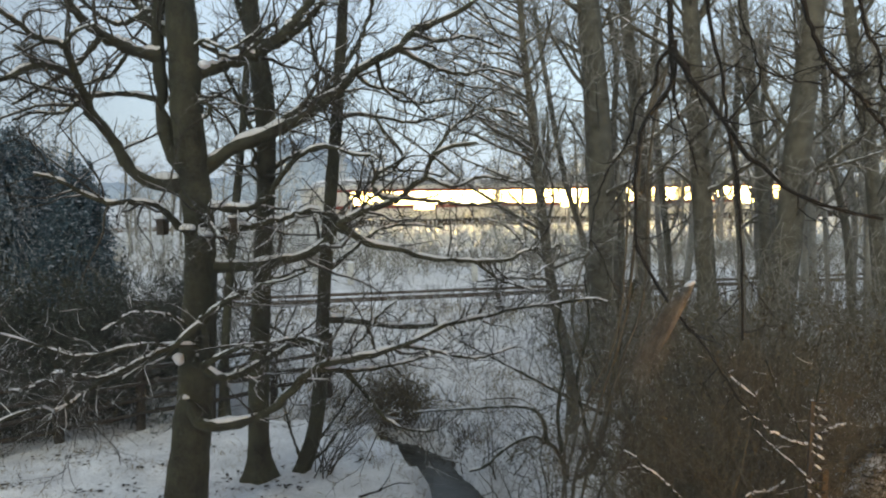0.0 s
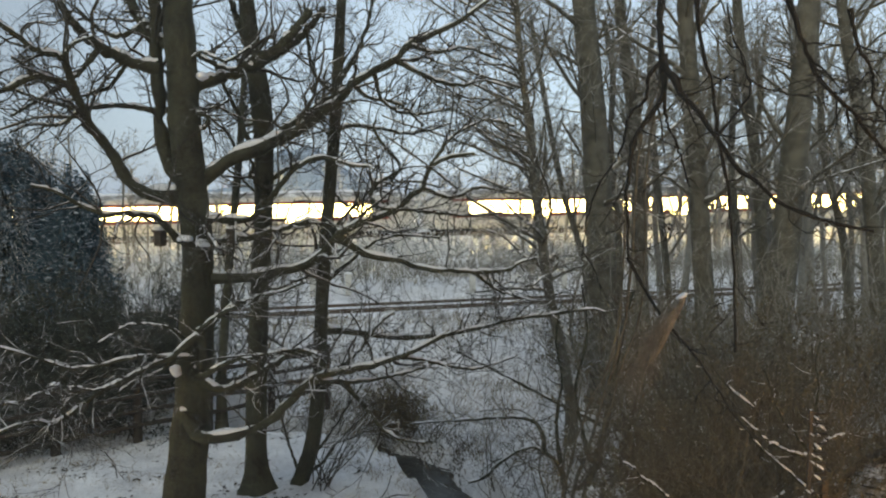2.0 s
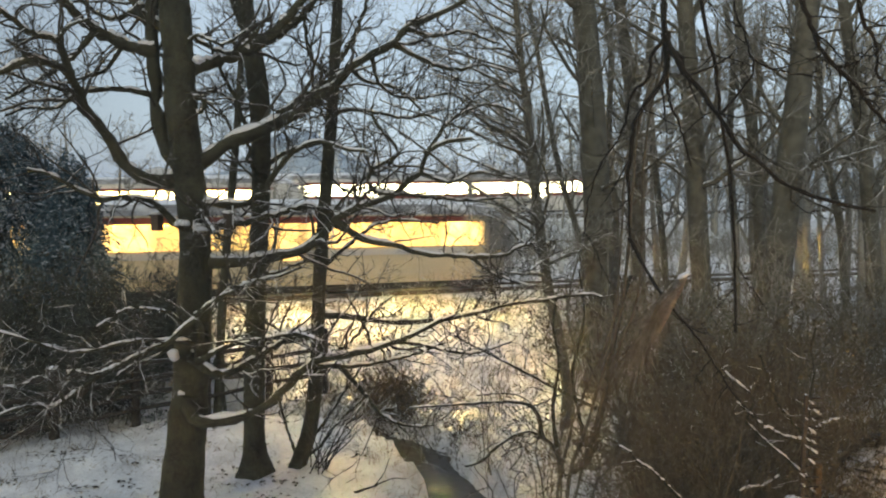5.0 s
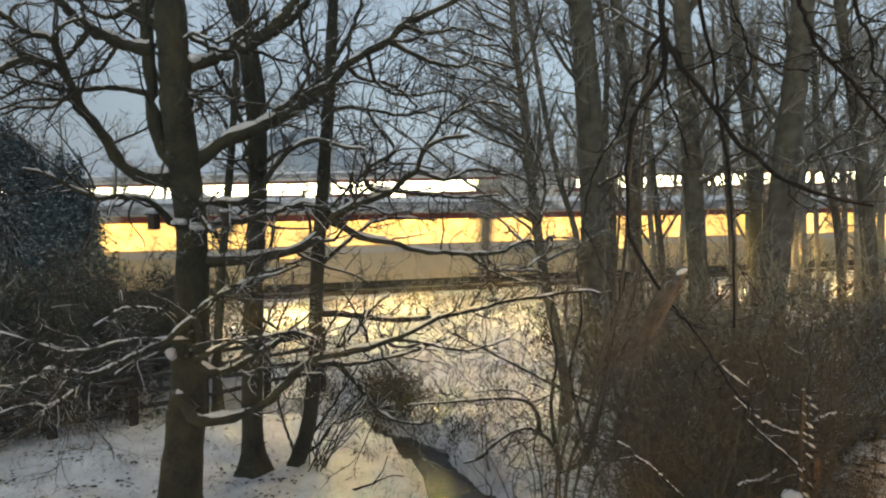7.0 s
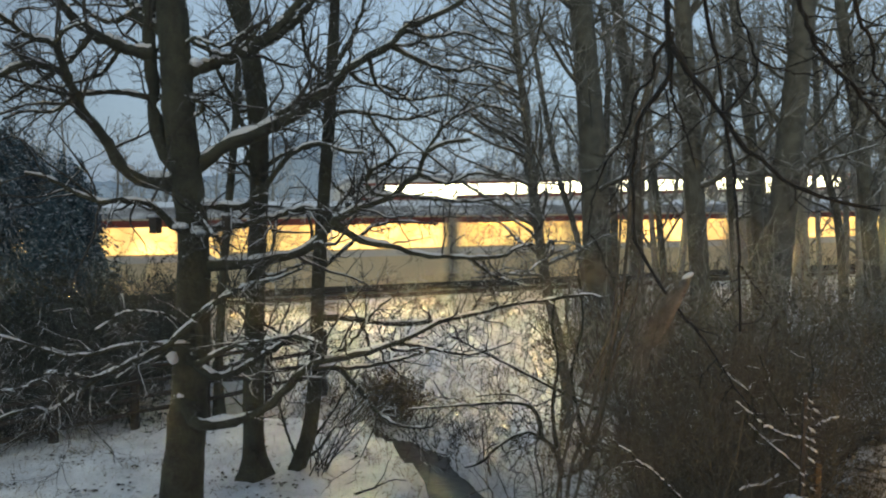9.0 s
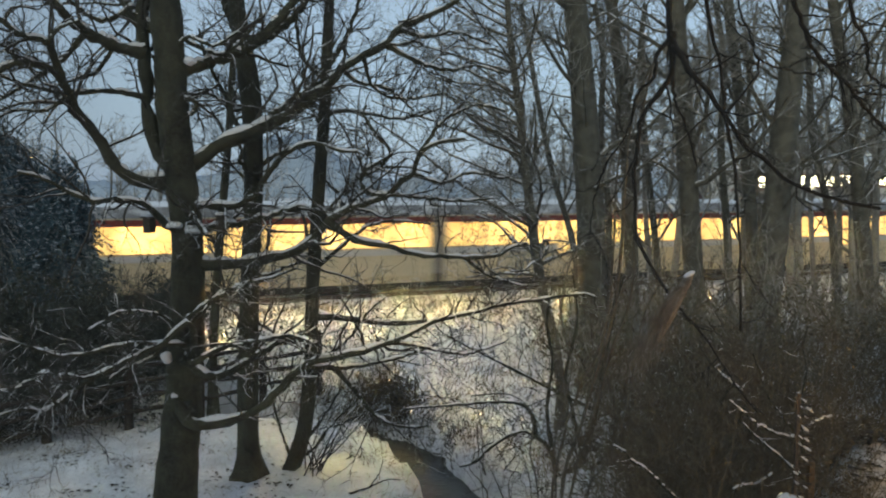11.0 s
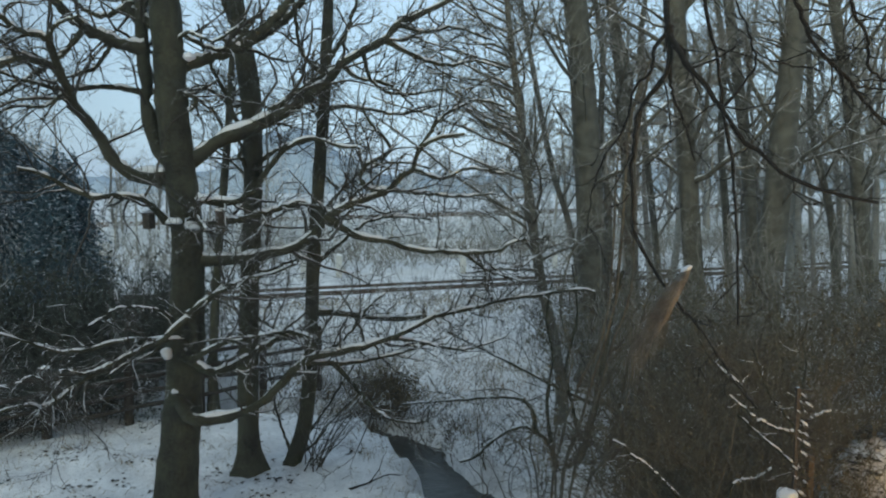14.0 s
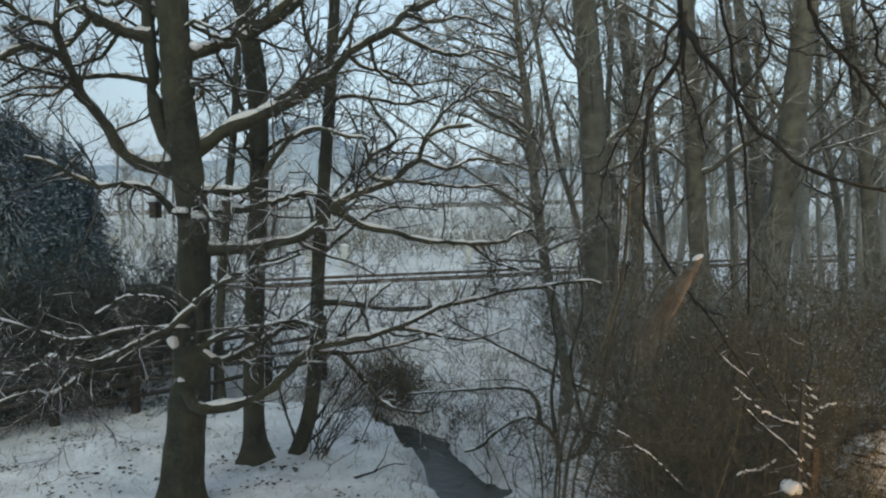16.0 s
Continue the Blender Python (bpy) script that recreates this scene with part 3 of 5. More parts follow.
limb(ash, [(-4.60, 8.22, 5.60), (-4.66, 8.12, 5.73), (-4.72, 8.02, 5.77)], 0.024, 0.016)
limb(ash, [(-4.21, 8.09, 5.78), (-3.98, 7.99, 5.94), (-3.75, 7.89, 5.97)], 0.024, 0.012)
limb(ash, [(-3.30, 9.20, 5.86), (-3.02, 9.07, 6.04), (-2.68, 8.93, 5.91), (-2.34, 8.80, 6.05)], 0.027, 0.014)
limb(ash, [(-3.29, 9.20, 5.36), (-2.98, 9.13, 5.28), (-2.98, 9.07, 5.15), (-3.01, 9.00, 5.11)], 0.036, 0.027)
limb(ash, [(-3.32, 9.20, 6.23), (-3.03, 9.30, 5.99), (-2.71, 9.40, 5.90), (-2.45, 9.50, 6.13), (-2.26, 9.60, 6.43)], 0.032, 0.018)
trunk(second_tree, [(-2.82, 10.70, -0.15), (-2.82, 10.70, 0.11), (-2.83, 10.70, 0.44), (-2.82, 10.70, 1.13), (-2.76, 10.70, 2.81), (-2.69, 10.70, 4.05), (-2.68, 10.70, 5.26), (-2.73, 10.70, 5.82), (-2.80, 10.70, 6.37), (-2.87, 10.70, 6.84), (-2.96, 10.70, 8.00), (-3.02, 10.70, 9.14)], [0.35, 0.22, 0.16, 0.152, 0.135, 0.131, 0.143, 0.148, 0.123, 0.115, 0.090, 0.057])
limb(second_tree, [(-2.78, 10.70, 6.22), (-2.40, 10.87, 6.45), (-2.10, 11.03, 6.76), (-1.87, 11.20, 7.13)], 0.072, 0.041)
limb(second_tree, [(-2.69, 10.70, 4.27), (-2.72, 10.62, 4.45), (-2.83, 10.55, 4.61), (-2.77, 10.47, 4.75), (-2.84, 10.40, 4.88)], 0.051, 0.020)
limb(second_tree, [(-2.80, 10.70, 6.37), (-3.01, 10.80, 6.71), (-3.16, 10.90, 7.13)], 0.072, 0.041)
limb(second_tree, [(-2.69, 10.70, 4.49), (-2.25, 10.82, 4.77), (-1.78, 10.95, 4.87), (-1.38, 11.07, 4.78), (-1.14, 11.20, 4.85)], 0.036, 0.015)
limb(second_tree, [(-2.75, 10.70, 3.04), (-2.49, 10.63, 2.97), (-2.23, 10.57, 3.08), (-1.93, 10.50, 3.20)], 0.031, 0.015)
limb(second_tree, [(-2.69, 10.70, 5.41), (-2.98, 10.83, 5.36), (-3.35, 10.97, 5.61), (-3.64, 11.10, 5.59)], 0.036, 0.015)
limb(second_tree, [(-2.78, 10.70, 2.36), (-2.57, 10.90, 2.15), (-2.40, 11.10, 1.98)], 0.031, 0.015)
trunk(third_tree, [(-2.26, 10.90, -0.15), (-2.23, 10.90, 0.03), (-2.04, 10.90, 0.59), (-1.93, 10.90, 1.50), (-1.88, 10.90, 2.79), (-1.82, 10.90, 3.63), (-1.74, 10.90, 4.63), (-1.68, 10.90, 5.28), (-1.63, 10.90, 6.09), (-1.58, 10.90, 6.89), (-1.52, 10.90, 8.07), (-1.47, 10.90, 9.23)], [0.182, 0.125, 0.117, 0.104, 0.100, 0.096, 0.092, 0.092, 0.084, 0.075, 0.058, 0.038])
limb(third_tree, [(-1.90, 10.90, 2.32), (-1.56, 10.97, 2.30), (-1.15, 11.03, 2.24), (-0.64, 11.10, 2.18), (-0.12, 11.17, 2.21), (0.40, 11.23, 2.29), (1.01, 11.30, 2.45), (1.55, 11.37, 2.50), (2.22, 11.43, 2.59), (2.45, 11.50, 2.53)], 0.050, 0.020)
limb(third_tree, [(-1.82, 10.90, 3.63), (-1.55, 11.05, 4.04), (-1.06, 11.20, 4.47), (-0.55, 11.35, 4.56), (-0.12, 11.50, 4.47)], 0.030, 0.015)
limb(third_tree, [(-1.68, 10.90, 5.28), (-1.46, 11.10, 5.38), (-1.06, 11.30, 5.36), (-0.56, 11.50, 5.30), (0.05, 11.70, 5.49)], 0.035, 0.015)
limb(third_tree, [(-1.64, 10.90, 5.94), (-1.36, 11.03, 6.44), (-1.20, 11.17, 6.96), (-1.13, 11.30, 7.48)], 0.040, 0.020)
limb(third_tree, [(-1.65, 10.90, 5.80), (-1.94, 10.77, 6.07), (-2.02, 10.63, 6.51), (-2.03, 10.50, 7.02)], 0.040, 0.020)
limb(third_tree, [(-1.76, 10.90, 4.45), (-1.55, 11.05, 4.21), (-1.23, 11.20, 4.04)], 0.025, 0.015)
limb(third_tree, [(-1.86, 10.90, 3.02), (-1.56, 11.00, 3.28), (-1.14, 11.10, 3.62), (-0.72, 11.20, 3.74), (-0.12, 11.30, 3.69)], 0.035, 0.015)
limb(third_tree, [(-2.15, 10.90, 0.29), (-1.86, 11.07, 0.62), (-1.62, 11.23, 0.97), (-1.28, 11.40, 1.47)], 0.030, 0.012)
limb(third_tree, [(-2.20, 10.90, 0.14), (-1.94, 11.00, 0.25), (-1.60, 11.10, 0.66), (-1.17, 11.20, 1.07)], 0.030, 0.012)
limb(third_tree, [(-2.22, 10.90, 0.09), (-2.46, 11.03, 0.68), (-2.57, 11.17, 1.08), (-2.68, 11.30, 1.49)], 0.025, 0.012)
trunk(slim_tree, [(-4.37, 14.00, -0.15), (-4.35, 14.00, 0.85), (-4.24, 14.00, 2.38), (-4.12, 14.00, 3.68), (-3.97, 14.00, 5.06), (-3.88, 14.00, 6.11), (-3.76, 14.00, 7.66), (-3.67, 14.00, 9.18)], [0.124, 0.086, 0.080, 0.075, 0.070, 0.064, 0.054, 0.038])
trunk(grey_tree, [(3.48, 16.00, -0.15), (3.46, 16.00, 0.37), (3.36, 16.00, 2.13), (3.22, 16.00, 4.58), (3.09, 16.00, 6.38), (2.90, 16.00, 8.15), (2.67, 16.00, 10.46)], [0.498, 0.343, 0.319, 0.282, 0.270, 0.245, 0.184])
trunk(grey_tree_b, [(6.39, 18.00, -0.15), (6.36, 18.00, 1.02), (6.16, 18.00, 3.26), (5.99, 18.00, 5.31), (5.82, 18.00, 7.06), (5.67, 18.00, 8.65), (5.46, 18.00, 11.24)], [0.360, 0.248, 0.234, 0.228, 0.214, 0.193, 0.138])
trunk(grey_tree_c, [(7.57, 17.00, -0.15), (7.59, 17.00, 1.20), (7.72, 17.00, 2.92), (7.85, 17.00, 4.61), (7.97, 17.00, 6.14), (8.10, 17.00, 8.03), (8.14, 17.00, 10.85)], [0.491, 0.339, 0.313, 0.293, 0.274, 0.248, 0.182])
trunk(grey_tree_d, [(8.72, 20.00, -0.15), (8.69, 20.00, 0.67), (8.50, 20.00, 3.15), (8.26, 20.00, 5.43), (7.96, 20.00, 7.37), (7.69, 20.00, 9.14), (7.50, 20.00, 11.31)], [0.244, 0.169, 0.161, 0.153, 0.146, 0.130, 0.092])
trunk(grey_tree_e, [(5.09, 19.00, -0.15), (5.08, 19.00, 0.25), (4.97, 19.00, 2.47), (4.82, 19.00, 5.37), (4.61, 19.00, 7.22), (4.35, 19.00, 8.89), (4.17, 19.00, 10.95)], [0.274, 0.189, 0.182, 0.175, 0.160, 0.138, 0.102])
trunk(grey_tree_f, [(11.84, 20.00, -0.15), (11.79, 20.00, 0.67), (11.52, 20.00, 3.15), (11.21, 20.00, 5.43), (10.86, 20.00, 7.37), (10.48, 20.00, 9.14), (10.16, 20.00, 11.31)], [0.311, 0.215, 0.199, 0.184, 0.169, 0.138, 0.092])
trunk(leaning_tree, [(2.56, 15.00, -0.80), (2.53, 15.00, 0.13), (2.34, 15.00, 1.20), (2.03, 15.00, 2.60), (1.76, 15.00, 4.56), (1.60, 15.00, 5.91), (1.39, 15.00, 7.58), (1.29, 15.00, 9.21)], [0.167, 0.115, 0.109, 0.103, 0.092, 0.080, 0.063, 0.040])
trunk(grey_tree_g, [(8.83, 22.00, -0.15), (8.80, 22.00, 0.32), (8.61, 22.00, 3.05), (8.37, 22.00, 5.56), (8.38, 22.00, 8.02), (8.08, 22.00, 9.63)], [0.171, 0.118, 0.110, 0.101, 0.093, 0.076])
trunk(grey_tree_h, [(12.07, 22.00, -0.15), (12.04, 22.00, 0.32), (11.78, 22.00, 3.05), (11.13, 22.00, 5.56), (10.86, 22.00, 8.02), (10.63, 22.00, 9.63)], [0.171, 0.118, 0.118, 0.101, 0.084, 0.076])
trunk(grey_tree_i, [(6.49, 21.00, -0.15), (6.44, 21.00, 0.49), (6.14, 21.00, 3.10), (5.84, 21.00, 5.49), (5.63, 21.00, 7.84), (5.75, 21.00, 9.39)], [0.140, 0.097, 0.097, 0.089, 0.080, 0.072])
trunk(grey_tree_j, [(4.00, 19.00, -0.15), (3.93, 19.00, -0.05), (3.44, 19.00, 2.91), (2.91, 19.00, 4.65), (2.38, 19.00, 7.22), (2.07, 19.00, 8.89)], [0.127, 0.087, 0.080, 0.073, 0.066, 0.051])
trunk(grey_tree_k, [(4.29, 19.00, -0.15), (4.30, 19.00, -0.05), (4.39, 19.00, 3.20), (4.15, 19.00, 5.66), (4.16, 19.00, 7.50), (3.92, 19.00, 8.89)], [0.137, 0.095, 0.087, 0.080, 0.073, 0.058])

crown(ash, 850, 3300, 3600, rmin=0.0025, l1=(0.25, 1.5), l2=(0.12, 0.65), wiggle=0.3)
auto_limbs(second_tree, 11, (0.8, 2.2), low=0.4)
crown(second_tree, 170, 900, 1400)
auto_limbs(third_tree, 9, (0.6, 1.8), low=0.3)
crown(third_tree, 240, 1600, 2800, l1=(0.3, 1.4))
auto_limbs(slim_tree, 18, (0.6, 2.0), low=0.3)
crown(slim_tree, 120, 700, 700)
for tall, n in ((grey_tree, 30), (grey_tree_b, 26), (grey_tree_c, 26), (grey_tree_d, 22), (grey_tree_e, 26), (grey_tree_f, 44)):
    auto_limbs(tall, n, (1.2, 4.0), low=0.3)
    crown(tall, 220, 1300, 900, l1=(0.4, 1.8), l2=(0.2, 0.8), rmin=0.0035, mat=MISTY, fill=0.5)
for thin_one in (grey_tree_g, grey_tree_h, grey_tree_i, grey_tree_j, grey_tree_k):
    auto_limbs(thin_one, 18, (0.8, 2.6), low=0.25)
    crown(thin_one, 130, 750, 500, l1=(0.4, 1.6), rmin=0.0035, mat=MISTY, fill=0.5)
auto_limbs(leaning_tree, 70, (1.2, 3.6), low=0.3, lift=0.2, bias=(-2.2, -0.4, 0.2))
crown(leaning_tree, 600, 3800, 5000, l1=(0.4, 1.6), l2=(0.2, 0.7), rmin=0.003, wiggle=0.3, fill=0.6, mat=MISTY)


# ------------------------------------------------------------ shrubs and the thicket
def shrub(name, label, at, size, stems, twigs, mat, lean=(0, 0), wild=0.12, rmin=0.003, cover=0.0, fan=0.28, third=0, single=24, thick=0.007, leaves=0, leaf=None, leaf_size=(0.02, 0.05)):
    """Many stems from a broad foot, each with its twigs: size is (half length, half depth, height). The stoutest stems are parts."""
    ob = thing(name, label, "shrub", at)
    foot = np.stack([RNG.uniform(-size[0], size[0], stems), RNG.uniform(-size[1], size[1], stems), np.full(stems, -0.1)], 1)
    k = 9
    way = unit(np.stack([RNG.normal(lean[0], fan, stems), RNG.normal(lean[1], fan, stems), np.ones(stems)], 1))
    steps = unit(way[:, None] + np.cumsum(RNG.normal(size=(stems, k - 1, 3)) * wild, axis=1))
    long = size[2] * RNG.uniform(0.45, 1.1, stems)
    p = np.concatenate([foot[:, None], foot[:, None] + np.cumsum(steps * (long / (k - 1))[:, None, None], axis=1)], 1)
    r = (0.4 + 0.6 * RNG.random((stems, 1)) ** 3) * thick
    r[:single] = thick * RNG.uniform(1.1, 1.8, (min(single, stems), 1))
    r = np.maximum(r * np.linspace(1.3, 0.4, k), rmin)
    for a, b in zip(p[:single], r[:single]):
        part("stem", raw("stem", *tubes(a[None], b[None], 6), mat), ob)
    q, s = grow(p, r, twigs, (0.25, 1.1), k=4, spread=0.75, lift=0.22, wiggle=0.28, rmin=rmin * 0.8, start=0.1)
    pieces = [tubes(p[single:], r[single:], 3), tubes(q, s, 3)]
    if third:
        pieces.append(tubes(*grow(q, s, third, (0.1, 0.5), k=2, spread=0.8, lift=0.15, wiggle=0.3, rmin=rmin * 0.7), 3))
    tagged(part("crown", raw("crown", *join(*pieces), mat), ob), kind="stuff")
    if leaves:
        who, at = RNG.integers(0, len(q), leaves), RNG.random((leaves, 1)) ** 0.7
        c = q[who, 1] * (1 - at) + q[who, -1] * at + RNG.normal(size=(leaves, 3)) * 0.03
        a = unit(RNG.normal(size=(leaves, 3)))
        b = unit(np.cross(a, RNG.normal(size=(leaves, 3))))
        h = RNG.uniform(*leaf_size, (leaves, 1))
        v = np.stack([c - a * h, c + b * h * 0.45, c + a * h, c - b * h * 0.45 + np.cross(a, b) * h * 0.2], 1).reshape(-1, 3)
        tagged(part("foliage", raw("foliage", v, np.arange(4 * leaves).reshape(-1, 4), leaf), ob, "withered leaves still on the twigs"), kind="stuff")
    if cover:
        v, f = join(tubes(*snow_on(p, r, thick=0.006, fill=cover), 4), tubes(*snow_on(q, s, thick=0.004, fill=cover), 3))
        tagged(part("snow", raw("snow", v, f, SNOW), ob, "snow caught on the stems"), kind="stuff")
    return ob


shrub("thicket", "dense russet thicket of fine bare twigs", (2.9, 7.3, 0), (0.9, 1.3, 2.95), 320, 4800, BROWN, rmin=0.0034, fan=0.42, wild=0.22, third=5000, leaves=5000, leaf=RUSSET_LEAF, leaf_size=(0.008, 0.022), thick=0.009)
shrub("thicket", "russet thicket of bare stems beside the trees", (7.2, 11.0, 0), (4.0, 1.8, 3.4), 420, 5000, BROWN, rmin=0.0045, fan=0.45, wild=0.2, third=6500, leaves=15000, leaf=RUSSET_LEAF, leaf_size=(0.015, 0.045), thick=0.012)
shrub("thicket", "dark bare undergrowth at the foot of the wood", (8.8, 17.0, 0), (6.2, 3.0, 2.6), 420, 3600, BROWN, rmin=0.007, fan=0.4, third=4500, thick=0.014, leaves=12000, leaf=RUSSET_LEAF, leaf_size=(0.02, 0.06))
shrub("thicket", "tall fine grey-brown undergrowth between the trunks", (7.4, 14.4, 0), (4.6, 0.9, 3.9), 260, 3200, MISTY, rmin=0.0045, fan=0.3, wild=0.2, third=6000, thick=0.011)
shrub("thicket", "dark tangle of bare stems on the stream bank", (3.4, 9.5, 0), (0.85, 0.8, 2.4), 110, 1500, TWIGBROWN, rmin=0.004, fan=0.32, wild=0.2, third=1800, thick=0.012)
shrub("shrub", "dark tangled hedge shrub behind the fence", (-8.6, 14.6, 0), (2.9, 1.3, 2.9), 420, 4200, HEDGE, rmin=0.005, fan=0.4, wild=0.2, third=3000, leaves=26000, leaf=DARK_LEAF, leaf_size=(0.02, 0.06))
shrub("shrub", "dark tangled hedge shrub beside the meadow", (-6.7, 15.6, 0), (1.2, 1.0, 2.4), 220, 2000, HEDGE, rmin=0.004, fan=0.4, wild=0.2, third=2000, leaves=9000, leaf=DARK_LEAF, leaf_size=(0.015, 0.04))
shrub("shrub", "dark twiggy hedge shrub close to the conifer", (-7.3, 17.3, 0), (1.3, 0.8, 2.75), 170, 1700, HEDGE, rmin=0.0045, fan=0.4, wild=0.2, third=1800, leaves=5000, leaf=DARK_LEAF, leaf_size=(0.015, 0.04))
for x, y in ((-8.5, 11.3), (-7.45, 12.2), (-6.45, 13.1)):
    shrub("shrub", "low dark evergreen growth close behind the fence", (x, y, 0), (0.75, 0.3, 1.15), 90, 700, HEDGE, rmin=0.004, fan=0.35, wild=0.2, third=700, single=10, leaves=3500, leaf=DARK_LEAF, leaf_size=(0.015, 0.04))
shrub("shrub", "low round dark shrub on the stream bank", (-1.25, 16.2, -0.9), (0.42, 0.35, 1.0), 130, 700, TWIGBROWN, rmin=0.004, fan=0.25, third=900, leaves=2600, leaf=RUSSET_LEAF)
shrub("shrub", "bare bramble on the stream's snowy bank", (2.0, 12.6, -0.8), (1.4, 1.4, 1.9), 46, 420, TWIGBROWN, wild=0.35, rmin=0.003, fan=0.5, third=900, cover=0.35)

shrub("shrub", "clump of thin bare shoots at the slender tree's foot", (-2.0, 10.75, 0), (0.25, 0.25, 1.75), 14, 34, TWIG, lean=(0.35, -0.1), wild=0.08, rmin=0.0035, fan=0.28, third=0, single=14, cover=0.6)


shrub("shrub", "tuft of tan dry stems caught by warm lamplight", (3.8, 6.1, 0), (0.4, 0.2, 1.75), 50, 300, GRASS, rmin=0.0028, fan=0.28, wild=0.16, third=300, single=12, thick=0.006, cover=0.35)


def brush(name, label, spots, tall, twigs, mat, rmin, third=0, cover=0.0):
    """Scattered low scrub that nobody could count, over given spots (n, 2)."""
    n = len(spots)
    k = 6
    foot = np.column_stack([spots, height(spots[:, 0], spots[:, 1]) - 0.05])
    way = unit(np.stack([RNG.normal(0, 0.4, n), RNG.normal(0, 0.4, n), np.ones(n)], 1))
    steps = unit(way[:, None] + np.cumsum(RNG.normal(size=(n, k - 1, 3)) * 0.22, axis=1))
    long = tall[0] + (tall[1] - tall[0]) * RNG.random(n) ** 2
    p = np.concatenate([foot[:, None], foot[:, None] + np.cumsum(steps * (long / (k - 1))[:, None, None], axis=1)], 1)
    r = np.maximum(np.minimum(long * 0.006, 0.03)[:, None] * np.linspace(1.2, 0.4, k), rmin)
    q, s = grow(p, r, twigs, (0.2 * tall[1], 0.5 * tall[1]), k=3, spread=0.7, lift=0.2, wiggle=0.28, rmin=rmin * 0.8, start=0.2)
    pieces = [tubes(p, r, 3), tubes(q, s, 3)]
    if third:
        pieces.append(tubes(*grow(q, s, third, (0.1 * tall[1], 0.25 * tall[1]), k=2, spread=0.8, lift=0.2, wiggle=0.3, rmin=rmin * 0.7), 3))
    ob = new(name, raw(name, *join(*pieces), mat))
    tagged(ob, label, "scrub", kind="stuff")
    if cover:
        v, f = tubes(*snow_on(q, s, thick=rmin, fill=cover), 3)
        tagged(part("snow", raw("snow", v, f, SNOW), ob, "snow caught on the scrub"), kind="stuff")


def spots(n, x, y, skew=0.0):
    a = np.column_stack([RNG.uniform(*x, n), RNG.uniform(*y, n)])
    a[:, 1] += skew * a[:, 0]
    return a


def clumped(n, x, y, clumps, size, skew=0.0):
    c = spots(clumps, x, y)[RNG.integers(0, clumps, n)] + RNG.normal(size=(n, 2)) * size
    c[:, 1] += skew * c[:, 0]
    return c


meadow = clumped(230, (-9, 9), (16.5, 27.5), 60, (0.7, 0.5), 0.2)
meadow = meadow[bed_distance(meadow[:, 0], meadow[:, 1]) > 0.9]
brush("scrub", "sparse bare scrub in the snowy meadow", meadow, (0.5, 1.9), 1900, TWIG, 0.0035, third=3200, cover=0.7)
banks = spots(300, (-4, 4.5), (11.5, 18))
banks = banks[(bed_distance(banks[:, 0], banks[:, 1]) > 0.85) & (bed_distance(banks[:, 0], banks[:, 1]) < 2.6) & (banks[:, 0] * 0.6 + banks[:, 1] > 12.4)]
brush("scrub", "brown dead stalks along the stream bank", banks[::2], (0.4, 1.4), 500, GRASS, 0.003, third=1000, cover=0.5)
edge = spots(1500, (-2.5, 1.0), (8.5, 13.6))
edge = edge[(bed_distance(edge[:, 0], edge[:, 1]) > 1.05) & (bed_distance(edge[:, 0], edge[:, 1]) < 1.7) & (edge[:, 0] * 0.6 + edge[:, 1] < 13.2) & (edge[:, 0] < 0.6)]
brush("grass_tufts", "withered grass tufts hanging over the stream bank", edge[::2], (0.08, 0.36), 200, GRASS, 0.003, third=200, cover=0.7)
reeds = spots(900, (-4.5, 1.2), (14.2, 18.5))
reeds = reeds[(bed_distance(reeds[:, 0], reeds[:, 1]) > 0.75) & (bed_distance(reeds[:, 0], reeds[:, 1]) < 1.7) & (reeds[:, 1] > 15.4 - 0.5 * reeds[:, 0] - 0.6)]
brush("reeds", "brown withered reeds on the far stream bank", reeds[::2], (0.3, 0.8), 600, TWIGBROWN, 0.005, third=600, cover=0.3)
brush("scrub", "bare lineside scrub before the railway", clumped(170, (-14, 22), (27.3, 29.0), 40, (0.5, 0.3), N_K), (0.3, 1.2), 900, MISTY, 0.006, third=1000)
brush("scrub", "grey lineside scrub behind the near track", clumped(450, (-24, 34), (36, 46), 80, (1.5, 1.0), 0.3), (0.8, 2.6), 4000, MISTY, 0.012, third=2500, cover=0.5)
brush("scrub", "scrub on the far embankment, haze painted pale", clumped(560, (-45, 75), (47, 62), 110, (2.2, 1.4), F_K), (0.8, 3.0), 3600, HAZED, 0.022, third=3600)


def stalks(label, at, tall, mat, wide):
    """Dry stalks and fine scrub past counting: one narrow blade each."""
    n = len(at)
    foot = np.column_stack([at, height(at[:, 0], at[:, 1]) + RNG.random(n) * tall * 0.7])
    way = unit(np.stack([RNG.normal(0, 0.7, n), RNG.normal(0, 0.3, n), np.ones(n)], 1))
    side = unit(np.cross(way, np.stack([RNG.normal(0, 0.3, n), np.ones(n), np.zeros(n)], 1)))
    long = RNG.uniform(0.25, 0.8, (n, 1)) * tall
    v = np.stack([foot, foot + way * long * 0.5 + side * wide, foot + way * long, foot + way * long * 0.5 - side * wide], 1).reshape(-1, 3)
    tagged(new("dry_stalks", raw("dry_stalks", v, np.arange(4 * n).reshape(-1, 4), mat)), label, "dry stalks", kind="stuff")


